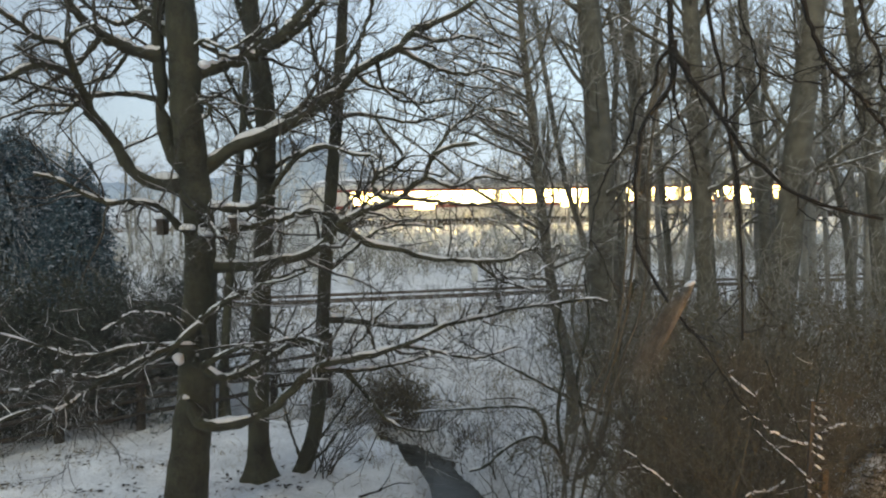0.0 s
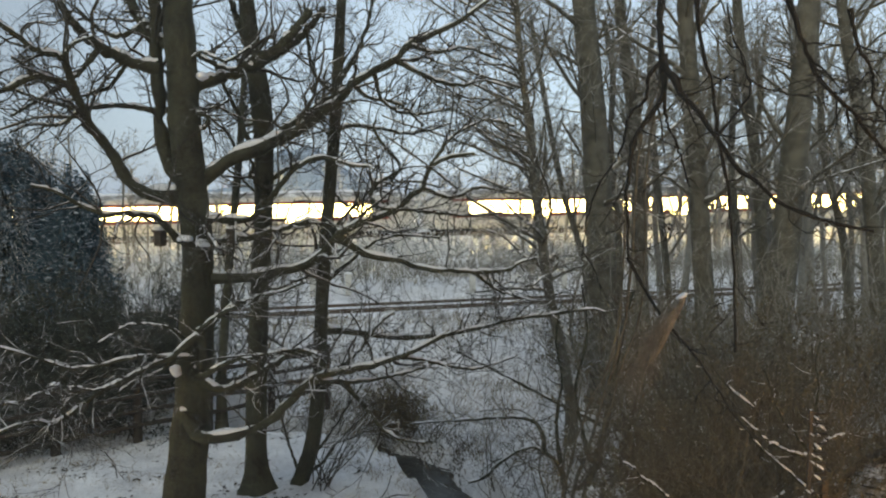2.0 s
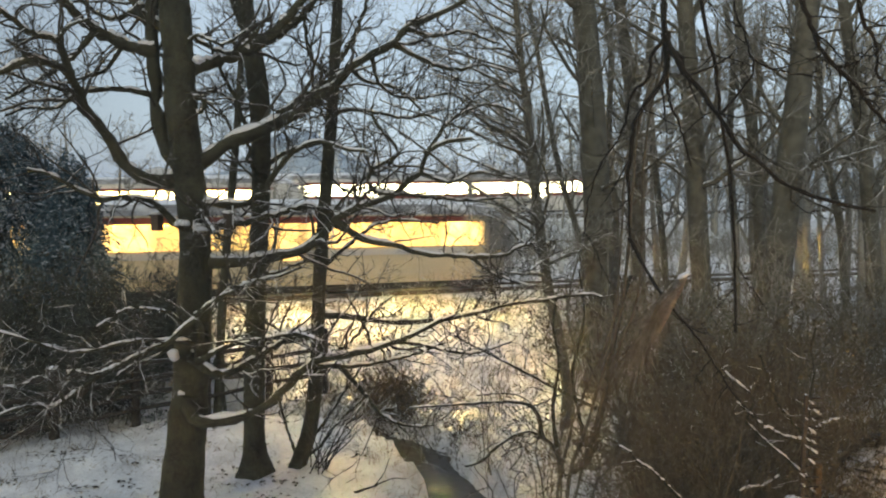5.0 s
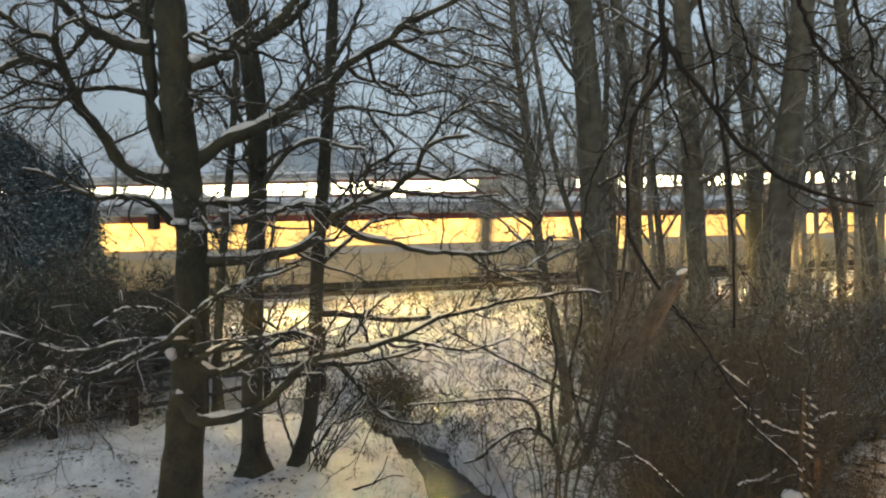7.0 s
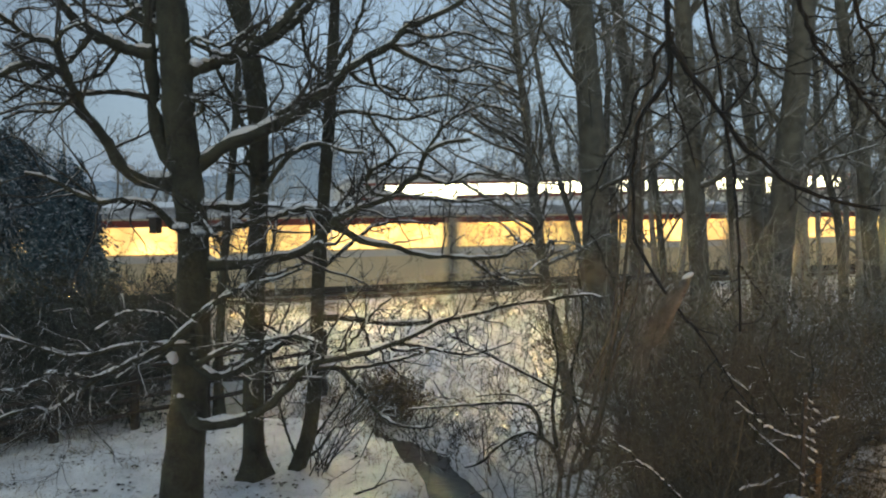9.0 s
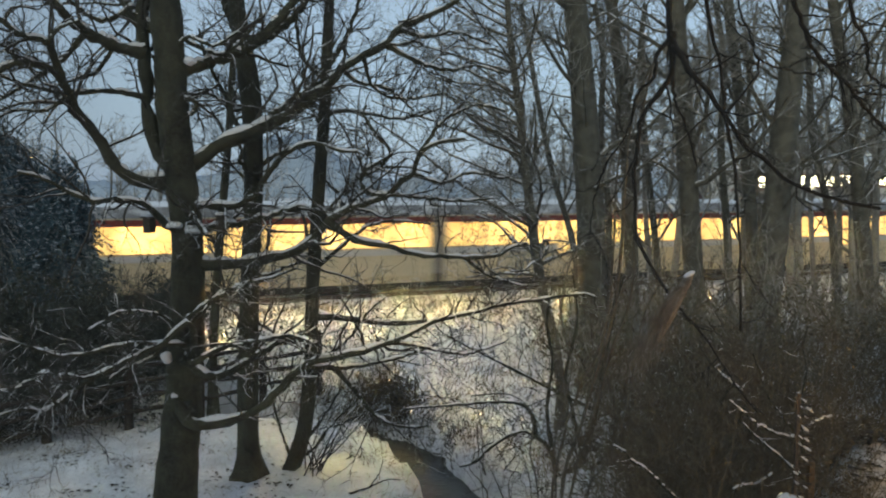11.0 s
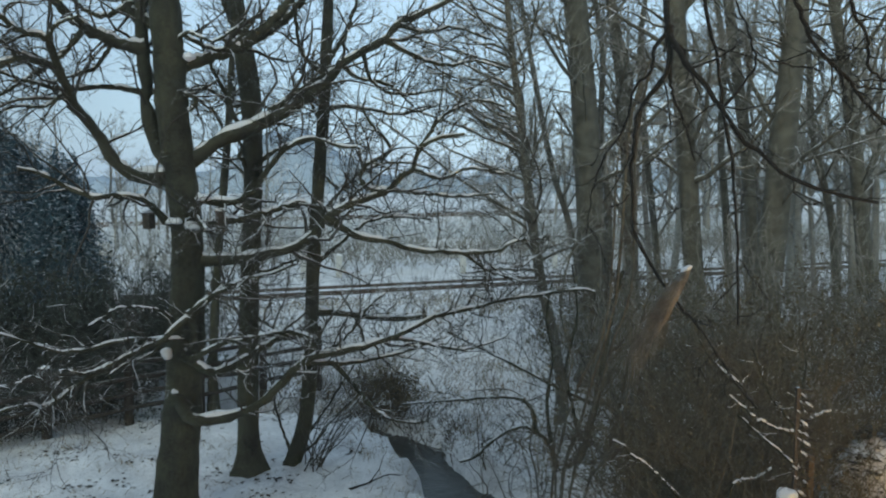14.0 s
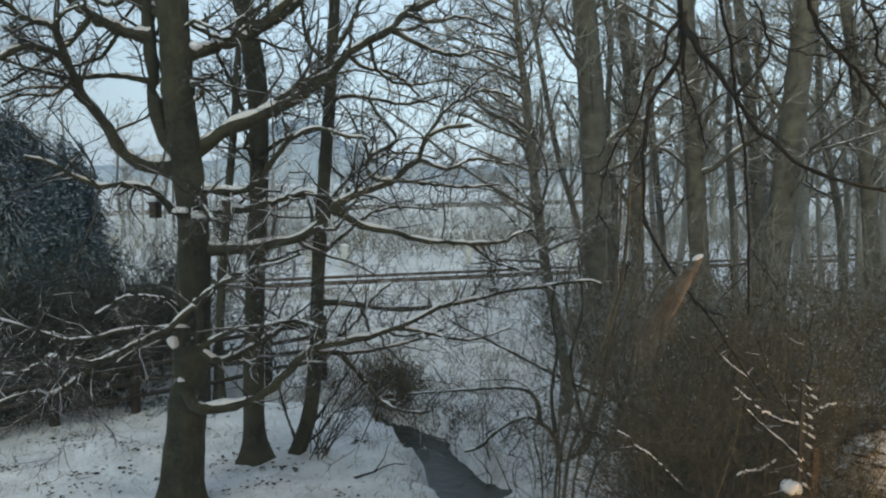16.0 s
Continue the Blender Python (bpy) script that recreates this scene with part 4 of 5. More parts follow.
damp = spots(5200, (-3.6, 0.7), (13.9, 18.4))
damp = damp[(bed_distance(damp[:, 0], damp[:, 1]) > 0.5) & (bed_distance(damp[:, 0], damp[:, 1]) < 1.5) & (damp[:, 1] > 14.9 - 0.5 * damp[:, 0] - 0.9)]
stalks("dark withered sedge along the far stream bank", damp[::2], 0.26, TWIGBROWN, 0.011)
stalks("stalks and fine scrub on the embankment in painted haze", clumped(9000, (-48, 78), (46, 63), 420, (2.4, 1.3), F_K), 1.5, HAZED, 0.035)
stalks("grey stalks and fine scrub between the lines", clumped(5000, (-28, 38), (35.5, 46), 220, (1.6, 1.0), 0.3), 1.2, MISTY, 0.02)
stalks("brown grass stalks in the snowy meadow", clumped(9000, (-9, 10), (16.5, 27), 160, (0.6, 0.4), 0.2), 0.45, GRASS, 0.006)


def woods(label, at, tall, limbs, twigs, fine, mat, rmin, puffs=0, puff=0.4):
    """Far trees, all of one wood: trunks with limbs and twigs."""
    n = len(at)
    k = 9
    h = tall * RNG.uniform(0.75, 1.15, n)
    foot = np.column_stack([at, height(at[:, 0], at[:, 1]) - 0.2])
    way = unit(np.stack([RNG.normal(0, 0.06, n), RNG.normal(0, 0.06, n), np.ones(n)], 1))
    steps = unit(way[:, None] + np.cumsum(RNG.normal(size=(n, k - 1, 3)) * 0.04, axis=1))
    p = np.concatenate([foot[:, None], foot[:, None] + np.cumsum(steps * (h / (k - 1))[:, None, None], axis=1)], 1)
    r = (h * 0.013)[:, None] * np.linspace(1.2, 0.25, k)
    p1, r1 = grow(p, r, n * limbs, (0.15 * np.mean(tall), 0.42 * np.mean(tall)), k=7, spread=0.8, lift=0.4, wiggle=0.15, rmin=rmin * 1.8)
    p2, r2 = grow(p1, r1, n * twigs, (0.08 * np.mean(tall), 0.22 * np.mean(tall)), k=3, spread=0.75, lift=0.25, wiggle=0.25, rmin=rmin * 1.2)
    p3, r3 = grow(p2, r2, n * fine, (0.03 * np.mean(tall), 0.12 * np.mean(tall)), k=2, spread=0.8, lift=0.2, wiggle=0.3, rmin=rmin)
    c = p2[RNG.integers(0, len(p2), n * puffs), -1] + RNG.normal(size=(n * puffs, 3)) * 0.04 * np.mean(tall)
    a = unit(RNG.normal(size=c.shape))
    b = unit(np.cross(a, RNG.normal(size=c.shape)))
    q = RNG.uniform(0.4, 1.0, (len(c), 1)) * puff
    sprig = np.stack([c - a * q, c + b * q * 0.12, c + a * q, c - b * q * 0.12], 1).reshape(-1, 3), np.arange(4 * len(c)).reshape(-1, 4)
    ob = new("wood", raw("wood", *join(tubes(p, r, 5), tubes(p1, r1, 3), tubes(p2, r2, 3), tubes(p3, r3, 3), sprig), mat))
    tagged(ob, label, "woods", kind="stuff")


back = spots(110, (-62, 105), (77, 100), 0.1)
woods("wood behind the far railway line, paled by painted haze", back, np.interp(back[:, 0], [-62, -26, -21, -9, -4, 20, 105], [4.0, 4.5, 9.5, 9.5, 6.5, 8.0, 12.0]), 10, 32, 30, HAZED, 0.035, puffs=170, puff=0.55)
side = spots(60, (6.0, 34), (22, 31), 0.1)
side = np.vstack([side, spots(10, (9, 21), (22, 29))])
side = side[side[:, 1] < N_Y + N_K * side[:, 0] - 6.5]
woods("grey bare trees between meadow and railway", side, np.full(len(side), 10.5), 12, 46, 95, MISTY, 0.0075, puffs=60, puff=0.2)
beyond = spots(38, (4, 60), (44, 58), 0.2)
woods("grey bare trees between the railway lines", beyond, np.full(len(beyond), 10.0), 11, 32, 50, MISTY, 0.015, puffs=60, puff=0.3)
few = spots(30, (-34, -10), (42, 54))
woods("young trees between the railway lines, mist painted pale", few, np.interp(few[:, 0], [-34, -25, -16, -10], [6.0, 8.2, 7.0, 4.6]), 11, 36, 60, MISTY, 0.011, puffs=60, puff=0.2)


def conifer(at, size, sprays):
    """A broad evergreen of drooping sprays round a hidden stem."""
    ob = thing("conifer", "broad dark evergreen conifer dusted with snow", "tree", at)
    v, f = tubes(np.array([[(0, 0, -0.2), (0.05, 0, size[2] * 0.5), (0, 0, size[2])]], float), np.array([[0.22, 0.14, 0.03]]), 9)
    part("trunk", raw("trunk", v, f, BARK), ob)
    n = int(sprays / 6.5)
    h = RNG.random(n) ** 0.8
    turn = RNG.random(n) * 2 * np.pi
    bumps = 0.16 * np.sin(turn * 3 + h * 7) + 0.17 * np.sin(turn * 7 - h * 17 + 1) + 0.1 * np.sin(h * 31 + turn * 2)
    reach = np.clip(1 - h * 0.97, 0.03, 1) ** 0.47 * (0.66 + 0.46 * RNG.random(n) ** 1.5) * (1 + bumps)
    tip = np.stack([np.cos(turn) * reach * size[0], np.sin(turn) * reach * size[1], h * size[2] - 0.1 + 0.3 * RNG.normal(size=n)], 1)
    root = tip * np.array([0.25, 0.25, 1.0]) + np.array([0, 0, 0.35])
    t = np.linspace(0, 1, 7)[:, None]
    p = root[:, None] * (1 - t) + tip[:, None] * t
    p[..., 2] += 0.25 * np.sin(t[:, 0] * 2.4)
    r = np.full((n, 7), 0.01)
    q, s = grow(p, r, sprays, (0.05, 0.2), k=3, spread=0.85, lift=-0.05, wiggle=0.3, start=0.35, rmin=0.013)
    s = s * np.array([1.0, 1.8, 0.4])
    v, f = join(tubes(p[:, 4:], r[:, 4:], 3), tubes(q, s, 3))
    tagged(part("crown", raw("crown", v, f, NEEDLE), ob), kind="stuff")
    c = q[RNG.random(len(q)) < 0.09, 1] + np.array([0, 0, 0.012])
    dab = np.stack([c + RNG.normal(size=c.shape) * np.array([0.05, 0.05, 0.012]), c + RNG.normal(size=c.shape) * 0.012, c + RNG.normal(size=c.shape) * np.array([0.05, 0.05, 0.012])], 1)
    size_ = RNG.uniform(0.012, 0.032, (len(c), 1)) * np.array([0.3, 1.0, 0.3])
    tagged(part("snow", raw("snow", *tubes(dab, size_, 5), RIME), ob, "dabs of snow on the sprays"), kind="stuff")


conifer((-12.1, 20.0, 0), (2.75, 2.3, 5.35), 36000)
conifer((-9.65, 19.0, 0), (1.35, 1.1, 4.3), 20000)
conifer((-15.5, 21.5, 0), (2.8, 2.4, 5.2), 2500)


# ------------------------------------------------------------ railway lines
def line(name, label, k, y0, z_of, span, side=0.0):
    ob = thing(name, label, "railway track", kind="structure")
    n = math.hypot(1, k)
    way, across = np.array([1, k]) / n, np.array([-k, 1]) / n
    s = np.linspace(-span, span, 161)
    def run(offset, w, h, z, mat, nm, lab=""):
        c = np.outer(s, way) + np.array([0, y0]) + across * (side + offset)
        zz = z_of(s) + z
        rows = []
        for dx, dz in ((-w[0] / 2, 0), (-w[1] / 2, h), (w[1] / 2, h), (w[0] / 2, 0)):
            rows.append(np.column_stack([c + across * dx, zz + dz]))
        v = np.stack(rows, 1).reshape(-1, 3)
        a = np.arange(160)[:, None] * 4 + np.arange(3)[None]
        a = a.ravel()
        part(nm, raw(nm, v, np.stack([a, a + 4, a + 5, a + 1], 1), mat, False), ob, lab)
    run(0, (4.0, 2.9), 0.28, -0.45, BALLAST, "ballast", "grey ballast bed dusted with snow")
    run(-0.75, (0.14, 0.07), 0.17, -0.17, STEEL, "rail")
    run(0.75, (0.14, 0.07), 0.17, -0.17, STEEL, "rail")
    run(-1.9, (0.9, 0.3), 0.22, -0.42, SNOW, "snow", "ridge of snow beside the rails")
    run(0, (1.1, 0.9), 0.08, -0.17, SNOW, "snow", "strip of snow between the rails")
    run(1.9, (0.9, 0.3), 0.22, -0.42, SNOW, "snow", "ridge of snow beside the rails")
    return ob


line("track_near", "single railway track with snow between its rails", N_K, N_Y, lambda s: 0 * s, 260)
line("track_far_a", "climbing railway track on a low embankment", F_K, F_Y, grade, 300)
line("track_far_b", "second climbing track on the low embankment", F_K, F_Y, grade, 300, side=4.0)


# ------------------------------------------------------------ trains
def train_unit(label, windows, cab, sections, skin, stripe, pane, high, win, spill=None):
    """One unit: windows long, with a dark cab at both ends. Its origin is the middle of its windows, at rail height; x runs along."""
    ob = thing("train", label, "train", group="trains passing on the lines")
    half = windows / 2 + cab
    cuts = np.linspace(-half, half, sections + 1)
    prof = [(-1.3, 0.45), (-1.42, 0.75), (-1.43, win[0] - 0.28), (-1.43, win[1] + 0.12), (-1.36, high - 0.55), (-1.05, high - 0.18), (-0.5, high)]
    prof = prof + [(-y, z) for y, z in reversed(prof)]

    def shell(x0, x1, nose0, nose1, rows, mat, nm, lab="", grow_=0.0):
        xs = np.linspace(x0, x1, 14)
        v = []
        for x in xs:
            e = max(0.0, 1 - (x - x0) / 2.2) if nose0 else 0.0
            e = max(e, max(0.0, 1 - (x1 - x) / 2.2) if nose1 else 0.0)
            for y, z in rows:
                v.append((x, (y + math.copysign(grow_, y)) * (1 - 0.3 * e * e), z - (0.9 * e * e * (z - 0.9) / 3 if z > 0.9 else 0) + (grow_ if z > high - 0.3 else 0)))
        m, q = len(rows), []
        for i in range(13):
            for j in range(m - 1):
                q.append((i * m + j, i * m + j + 1, (i + 1) * m + j + 1, (i + 1) * m + j))
        me = raw(nm, np.array(v), np.array(q), mat, False)
        return part(nm, me, ob, lab)

    xs_fine = 0.2
    for i in range(sections):
        a, b = cuts[i] + xs_fine * (i > 0), cuts[i + 1] - xs_fine * (i < sections - 1)
        first, last = i == 0, i == sections - 1
        shell(a, b, first, last, prof, skin, "body")
        shell(a, b, first, last, prof[4:-4], ROOF, "roof", "grey roof with thin snow", 0.03)
        for sgn in (-1, 1):
            part("cantrail", box("cantrail", (b - a - (2.4 if first else 0.1) - (2.4 if last else 0.1), 0.03, 0.22), RED, at=((a + b) / 2 + 1.15 * (first - last), sgn * 1.425, win[1] + 0.13)), ob, "red band over the windows")
            part("stripe", box("stripe", (b - a - (2.4 if first else 0.1) - (2.4 if last else 0.1), 0.02, 0.24), stripe, at=((a + b) / 2 + 1.15 * (first - last), sgn * 1.44, win[0] - 0.2)), ob)
        # lit windows: panes between narrow pillars, a door now and then
        w0, w1 = max(a, -windows / 2) + 0.12, min(b, windows / 2) - 0.12
        count = max(2, round((w1 - w0) / 1.75))
        edge = np.linspace(w0, w1, count + 1)
        for sgn in (-1, 1):
            for j in range(count):
                is_door = j % 6 == 3
                z0 = win[0] - (0.45 if is_door else 0.0)
                gap = 0.22 if is_door else 0.07
                part("window", box("window", (edge[j + 1] - edge[j] - 2 * gap, 0.03, win[1] - z0), pane, at=((edge[j] + edge[j + 1]) / 2, sgn * 1.452, (win[1] + z0) / 2)), ob)
            if spill and sgn < 0:
                # added strip stands in for window light on the ground, shielded from above
                x0, x1, y = w0 + 0.25, w1 - 0.25, sgn * 1.476
                part("strip_shield", box("strip_shield", (x1 - x0 + 0.2, 0.27, 0.02), RED, at=((x0 + x1) / 2, sgn * 1.595, win[1] + 0.016)), ob, "added shield hiding the light strip from above")
                # Backing added to keep the strip's light off the panes.
                part("bracket", box("bracket", (x1 - x0 + 0.2, 0.034, 0.034), DARK, at=((x0 + x1) / 2, sgn * 1.4575, win[1] + 0.014)), ob)
                part("spill_strip", raw("spill_strip", [(x0, y, win[1]), (x1, y, win[1]), (x1, y, win[1] + 0.006), (x0, y, win[1] + 0.006)], [(0, 1, 2, 3)], spill, False), ob, "added warm strip lighting the ground")
        if not last:
            part("gangway", box("gangway", (0.9, 2.3, high - 1.0), ROOF, 0.05, at=(cuts[i + 1], 0, 0.75 + (high - 1.0) / 2)), ob)
        part("underframe", box("underframe", (b - a - 1.2, 2.3, 0.5), DARK, 0.04, at=((a + b) / 2, 0, 0.42)), ob)
    if spill:
        shell(-half, -windows / 2 - 0.05, True, False, prof, CAB, "cab", "dull brownish cab end", 0.012)
        shell(windows / 2 + 0.05, half, False, True, prof, CAB, "cab", "dull brownish cab end", 0.012)
    for c in cuts:
        x = min(max(c, -half + 2.6), half - 2.6)
        bogie = part("bogie", box("bogie", (2.6, 2.2, 0.4), DARK, 0.06, at=(x, 0, 0.42)), ob)
        for dx in (-0.9, 0.9):
            for sgn in (-1, 1):
                bm = bmesh.new()
                bmesh.ops.create_cone(bm, cap_ends=True, segments=18, radius1=0.42, radius2=0.42, depth=0.12, matrix=Matrix.Translation((x + dx, sgn * 0.76, 0.42)) @ Matrix.Rotation(radians(90), 4, "X"))
                part("wheel", meshed(bm, "wheel", STEEL), bogie)
    for end in (-1, 1):
        bm = bmesh.new()
        bmesh.ops.create_cube(bm, size=1, matrix=Matrix.Translation((end * (half - 0.12), 0, 1.75)) @ Matrix.Diagonal((0.3, 1.95, 2.0, 1)))
        bmesh.ops.bevel(bm, geom=bm.edges[:], offset=0.12, segments=3, affect="EDGES")
        nose = part("nose", meshed(bm, "nose", NOSE), ob)
        part("windscreen", box("windscreen", (0.1, 1.7, 0.75), BLACKGLASS, 0.03, at=(end * (half + 0.02), 0, 2.2)), nose, "dark curved windscreen")
        for sgn in (-1, 1):
            part("headlight", box("headlight", (0.06, 0.22, 0.14), LAMP if end > 0 else RED, 0.02, at=(end * (half + 0.05), sgn * 0.7, 1.3)), nose)
    return ob


N_HIGH, N_WIN = 3.75, (1.92, 2.9)
near_front = train_unit("red commuter train unit with warm yellow lit windows", 46.6, 1.6, 3, SKIN, PALE, WARM, N_HIGH, N_WIN, SPILL)
near_rear = train_unit("red commuter train unit with warm yellow lit windows, coupled behind", 60.3, 2.0, 4, SKIN, PALE, WARM, N_HIGH, N_WIN, SPILL)
left_front = train_unit("pale train unit with yellow-white lit windows on the embankment", 42.6, 4.0, 3, PALE, RED, YELLOW, 4.0, (1.75, 2.85))
left_rear = train_unit("pale train unit with yellow-white lit windows on the embankment", 42.6, 4.0, 3, PALE, RED, YELLOW, 4.0, (1.75, 2.85))
right_front = train_unit("pale train unit with cold white lit windows on the embankment", 37.4, 4.5, 3, PALE, RED, WHITE, 4.2, (2.15, 3.15))
right_rear = train_unit("pale train unit with cold white lit windows on the embankment", 46.0, 4.6, 3, PALE, RED, WHITE, 4.2, (2.15, 3.15))


# ------------------------------------------------------------ fence, posts, small things
def fence():
    ob = thing("fence", "dark weathered post and rail fence dusted with snow", "fence", (-6.5, 11.95, 0))
    way = np.array([0.72, 0.69])
    for i in range(-3, 5):
        x, y = way * i * 1.35
        v, f = tubes(np.array([[(x, y, -0.2), (x + 0.01, y, 0.6), (x + 0.02, y, 1.22)]], float), np.array([[0.085, 0.08, 0.07]]), 8)
        post = part("post", raw("post", v, f, FENCE), ob)
        part("snow_cap", box("snow_cap", (0.13, 0.13, 0.04), SNOW, 0.018, at=(x + 0.02, y, 1.235)), post, "small cap of snow")
        if i == 4:
            break
        for z in (0.28, 0.55, 0.82, 1.08):
            c = np.array([-0.69, 0.72]) * -0.08
            p = np.array([[(x + c[0], y + c[1], z + RNG.normal() * 0.015), (x + way[0] * 0.7 + c[0], y + way[1] * 0.7 + c[1], z - 0.02), (x + way[0] * 1.4 + c[0], y + way[1] * 1.4 + c[1], z + RNG.normal() * 0.02)]], float)
            rail = part("rail", raw("rail", *tubes(p, np.array([[0.04, 0.045, 0.036]]), 7), FENCE), ob)
            if z > 1 or RNG.random() < 0.3:
                part("snow", raw("snow", *tubes(*snow_on(p, np.array([[0.04, 0.045, 0.036]]), cover=0.25, thick=0.0), 6), SNOW), rail, "thin line of snow")


fence()
bank_sapling = Tree("tree", "arching bare sapling clump on the stream bank", (1.8, 12.0, -0.6), BARK)

limb(bank_sapling, [(1.91, 12.00, -1.14), (2.07, 12.10, -0.84), (2.46, 12.20, -0.28), (2.66, 12.30, 0.47), (2.81, 12.40, 1.23), (2.96, 12.50, 1.99), (3.17, 12.60, 2.76)], 0.087, 0.029)
limb(bank_sapling, [(2.07, 12.10, -0.84), (1.90, 12.02, -0.22), (1.65, 11.93, 0.10), (1.36, 11.85, 0.25), (0.98, 11.77, 0.11), (0.61, 11.68, -0.19), (0.33, 11.60, -0.25)], 0.049, 0.019)
limb(bank_sapling, [(1.90, 12.02, -0.22), (1.81, 12.09, 0.53), (1.90, 12.17, 1.29), (1.81, 12.24, 2.04), (1.91, 12.32, 2.60)], 0.039, 0.015)
limb(bank_sapling, [(2.46, 12.20, -0.28), (2.27, 12.30, 0.47), (2.18, 12.40, 1.13), (2.38, 12.50, 1.99), (2.29, 12.60, 2.86)], 0.039, 0.015)
limb(bank_sapling, [(1.60, 11.92, 0.13), (1.53, 11.80, 0.53), (1.29, 11.68, 0.77), (0.87, 11.56, 0.83), (0.14, 11.44, 0.81), (-0.57, 11.32, 0.79)], 0.038, 0.014)
limb(bank_sapling, [(2.66, 12.30, 0.47), (2.29, 12.42, 0.63), (1.72, 12.54, 0.88), (1.14, 12.66, 1.17), (0.66, 12.78, 1.39), (0.16, 12.90, 1.62)], 0.035, 0.015)
limb(bank_sapling, [(2.07, 12.10, -0.84), (2.84, 12.20, -0.28), (3.05, 12.30, 0.27), (3.25, 12.40, 1.23)], 0.039, 0.015)

crown(bank_sapling, 70, 300, 450, l1=(0.3, 1.1), rmin=0.003, fill=0.45)
climbing_shoots = Tree("tree", "clump of tall thin brown-green shoots on the stream bank", (1.3, 7.5, -1.2), GREYBARK)
limb(climbing_shoots, [(1.25, 7.50, -1.30), (1.28, 7.50, 0.95), (1.42, 7.34, 1.74), (1.57, 7.19, 2.42), (1.69, 7.03, 3.07), (1.71, 6.87, 3.68), (1.69, 6.71, 4.31), (1.71, 6.56, 4.90), (1.81, 6.40, 5.26)], 0.026, 0.012)
limb(climbing_shoots, [(1.33, 7.50, -1.30), (1.37, 7.50, 0.89), (1.53, 7.34, 1.74), (1.71, 7.19, 2.59), (1.84, 7.03, 3.18), (1.83, 6.87, 3.79), (1.78, 6.71, 4.36), (1.78, 6.56, 4.85), (1.85, 6.40, 5.36)], 0.022, 0.010)
limb(climbing_shoots, [(1.19, 7.50, -1.30), (1.19, 7.50, 0.92), (1.25, 7.34, 1.62), (1.38, 7.19, 2.19), (1.59, 7.03, 2.79), (1.63, 6.87, 3.47), (1.60, 6.71, 4.16), (1.63, 6.56, 4.70), (1.77, 6.40, 5.07)], 0.020, 0.009)
limb(climbing_shoots, [(1.17, 7.50, -1.30), (1.24, 7.60, 0.91), (1.21, 7.63, 1.39), (1.33, 7.67, 1.94), (1.42, 7.70, 2.36), (1.29, 7.73, 2.83), (1.35, 7.77, 3.31), (1.47, 7.80, 3.61)], 0.018, 0.008)
limb(climbing_shoots, [(1.40, 7.50, -1.30), (1.50, 7.40, 0.94), (1.76, 7.32, 1.51), (1.90, 7.24, 2.12), (1.95, 7.16, 2.71), (2.06, 7.08, 3.17), (2.22, 7.00, 3.40)], 0.016, 0.007)
limb(climbing_shoots, [(1.10, 7.50, -1.30), (1.06, 7.60, 0.88), (0.97, 7.64, 1.39), (1.00, 7.68, 1.75), (0.88, 7.72, 1.98), (0.64, 7.76, 2.03), (0.34, 7.80, 1.99)], 0.016, 0.007)
crown(climbing_shoots, 46, 150, 120, l1=(0.2, 0.8), l2=(0.1, 0.35), mat=TWIGBROWN, fill=0.4)
fallen_twig = Tree("branch", "thin dead branch lying on the snowy bank", (-1.24, 9.86, 0), TWIGBARE, "branch")
limb(fallen_twig, [(-1.24, 9.86, 0.03), (-0.98, 10.05, 0.05), (-0.76, 10.29, 0.06), (-0.56, 10.36, 0.03)], 0.016, 0.007)
limb(fallen_twig, [(-0.98, 10.05, 0.05), (-0.86, 10.10, 0.20), (-0.78, 10.13, 0.42)], 0.009, 0.005)
stick = Tree("branch", "dead branches lined with snow in the thicket", (3.2, 6.4, 0), BARK, "branch")

limb(stick, [(3.21, 6.30, 1.88), (3.16, 6.32, 2.04), (3.06, 6.33, 2.18), (2.95, 6.35, 2.31), (2.89, 6.37, 2.42), (2.83, 6.38, 2.59), (2.77, 6.40, 2.77)], 0.013, 0.006)
limb(stick, [(3.15, 6.30, 2.04), (3.08, 6.31, 2.04), (2.93, 6.32, 2.09), (2.81, 6.33, 2.15), (2.69, 6.34, 2.25), (2.56, 6.35, 2.36)], 0.014, 0.007)
limb(stick, [(3.26, 6.30, 1.63), (3.07, 6.32, 1.80), (2.94, 6.34, 1.92), (2.83, 6.37, 2.01), (2.74, 6.39, 2.10), (2.67, 6.41, 2.18), (2.75, 6.43, 2.35), (2.60, 6.46, 2.51), (2.44, 6.48, 2.65), (2.33, 6.50, 2.82)], 0.014, 0.006)
limb(stick, [(2.12, 6.30, 1.46), (1.85, 6.31, 1.73), (1.71, 6.32, 1.83), (1.63, 6.34, 1.91), (1.54, 6.35, 1.96)], 0.015, 0.008)
limb(stick, [(3.17, 6.30, 2.04), (3.25, 6.32, 2.14), (3.36, 6.33, 2.20), (3.46, 6.35, 2.22)], 0.010, 0.006)
limb(stick, [(2.57, 6.30, 1.46), (2.63, 6.33, 1.58), (2.82, 6.37, 1.60), (2.98, 6.40, 1.68)], 0.011, 0.006)
limb(stick, [(3.20, 6.30, 1.93), (3.19, 6.33, 2.38), (3.23, 6.35, 2.63), (3.20, 6.38, 2.82), (3.25, 6.40, 3.02)], 0.010, 0.005)
limb(stick, [(3.17, 6.35, -0.1), (3.19, 6.32, 0.6), (3.20, 6.31, 1.25)], 0.03, 0.025)
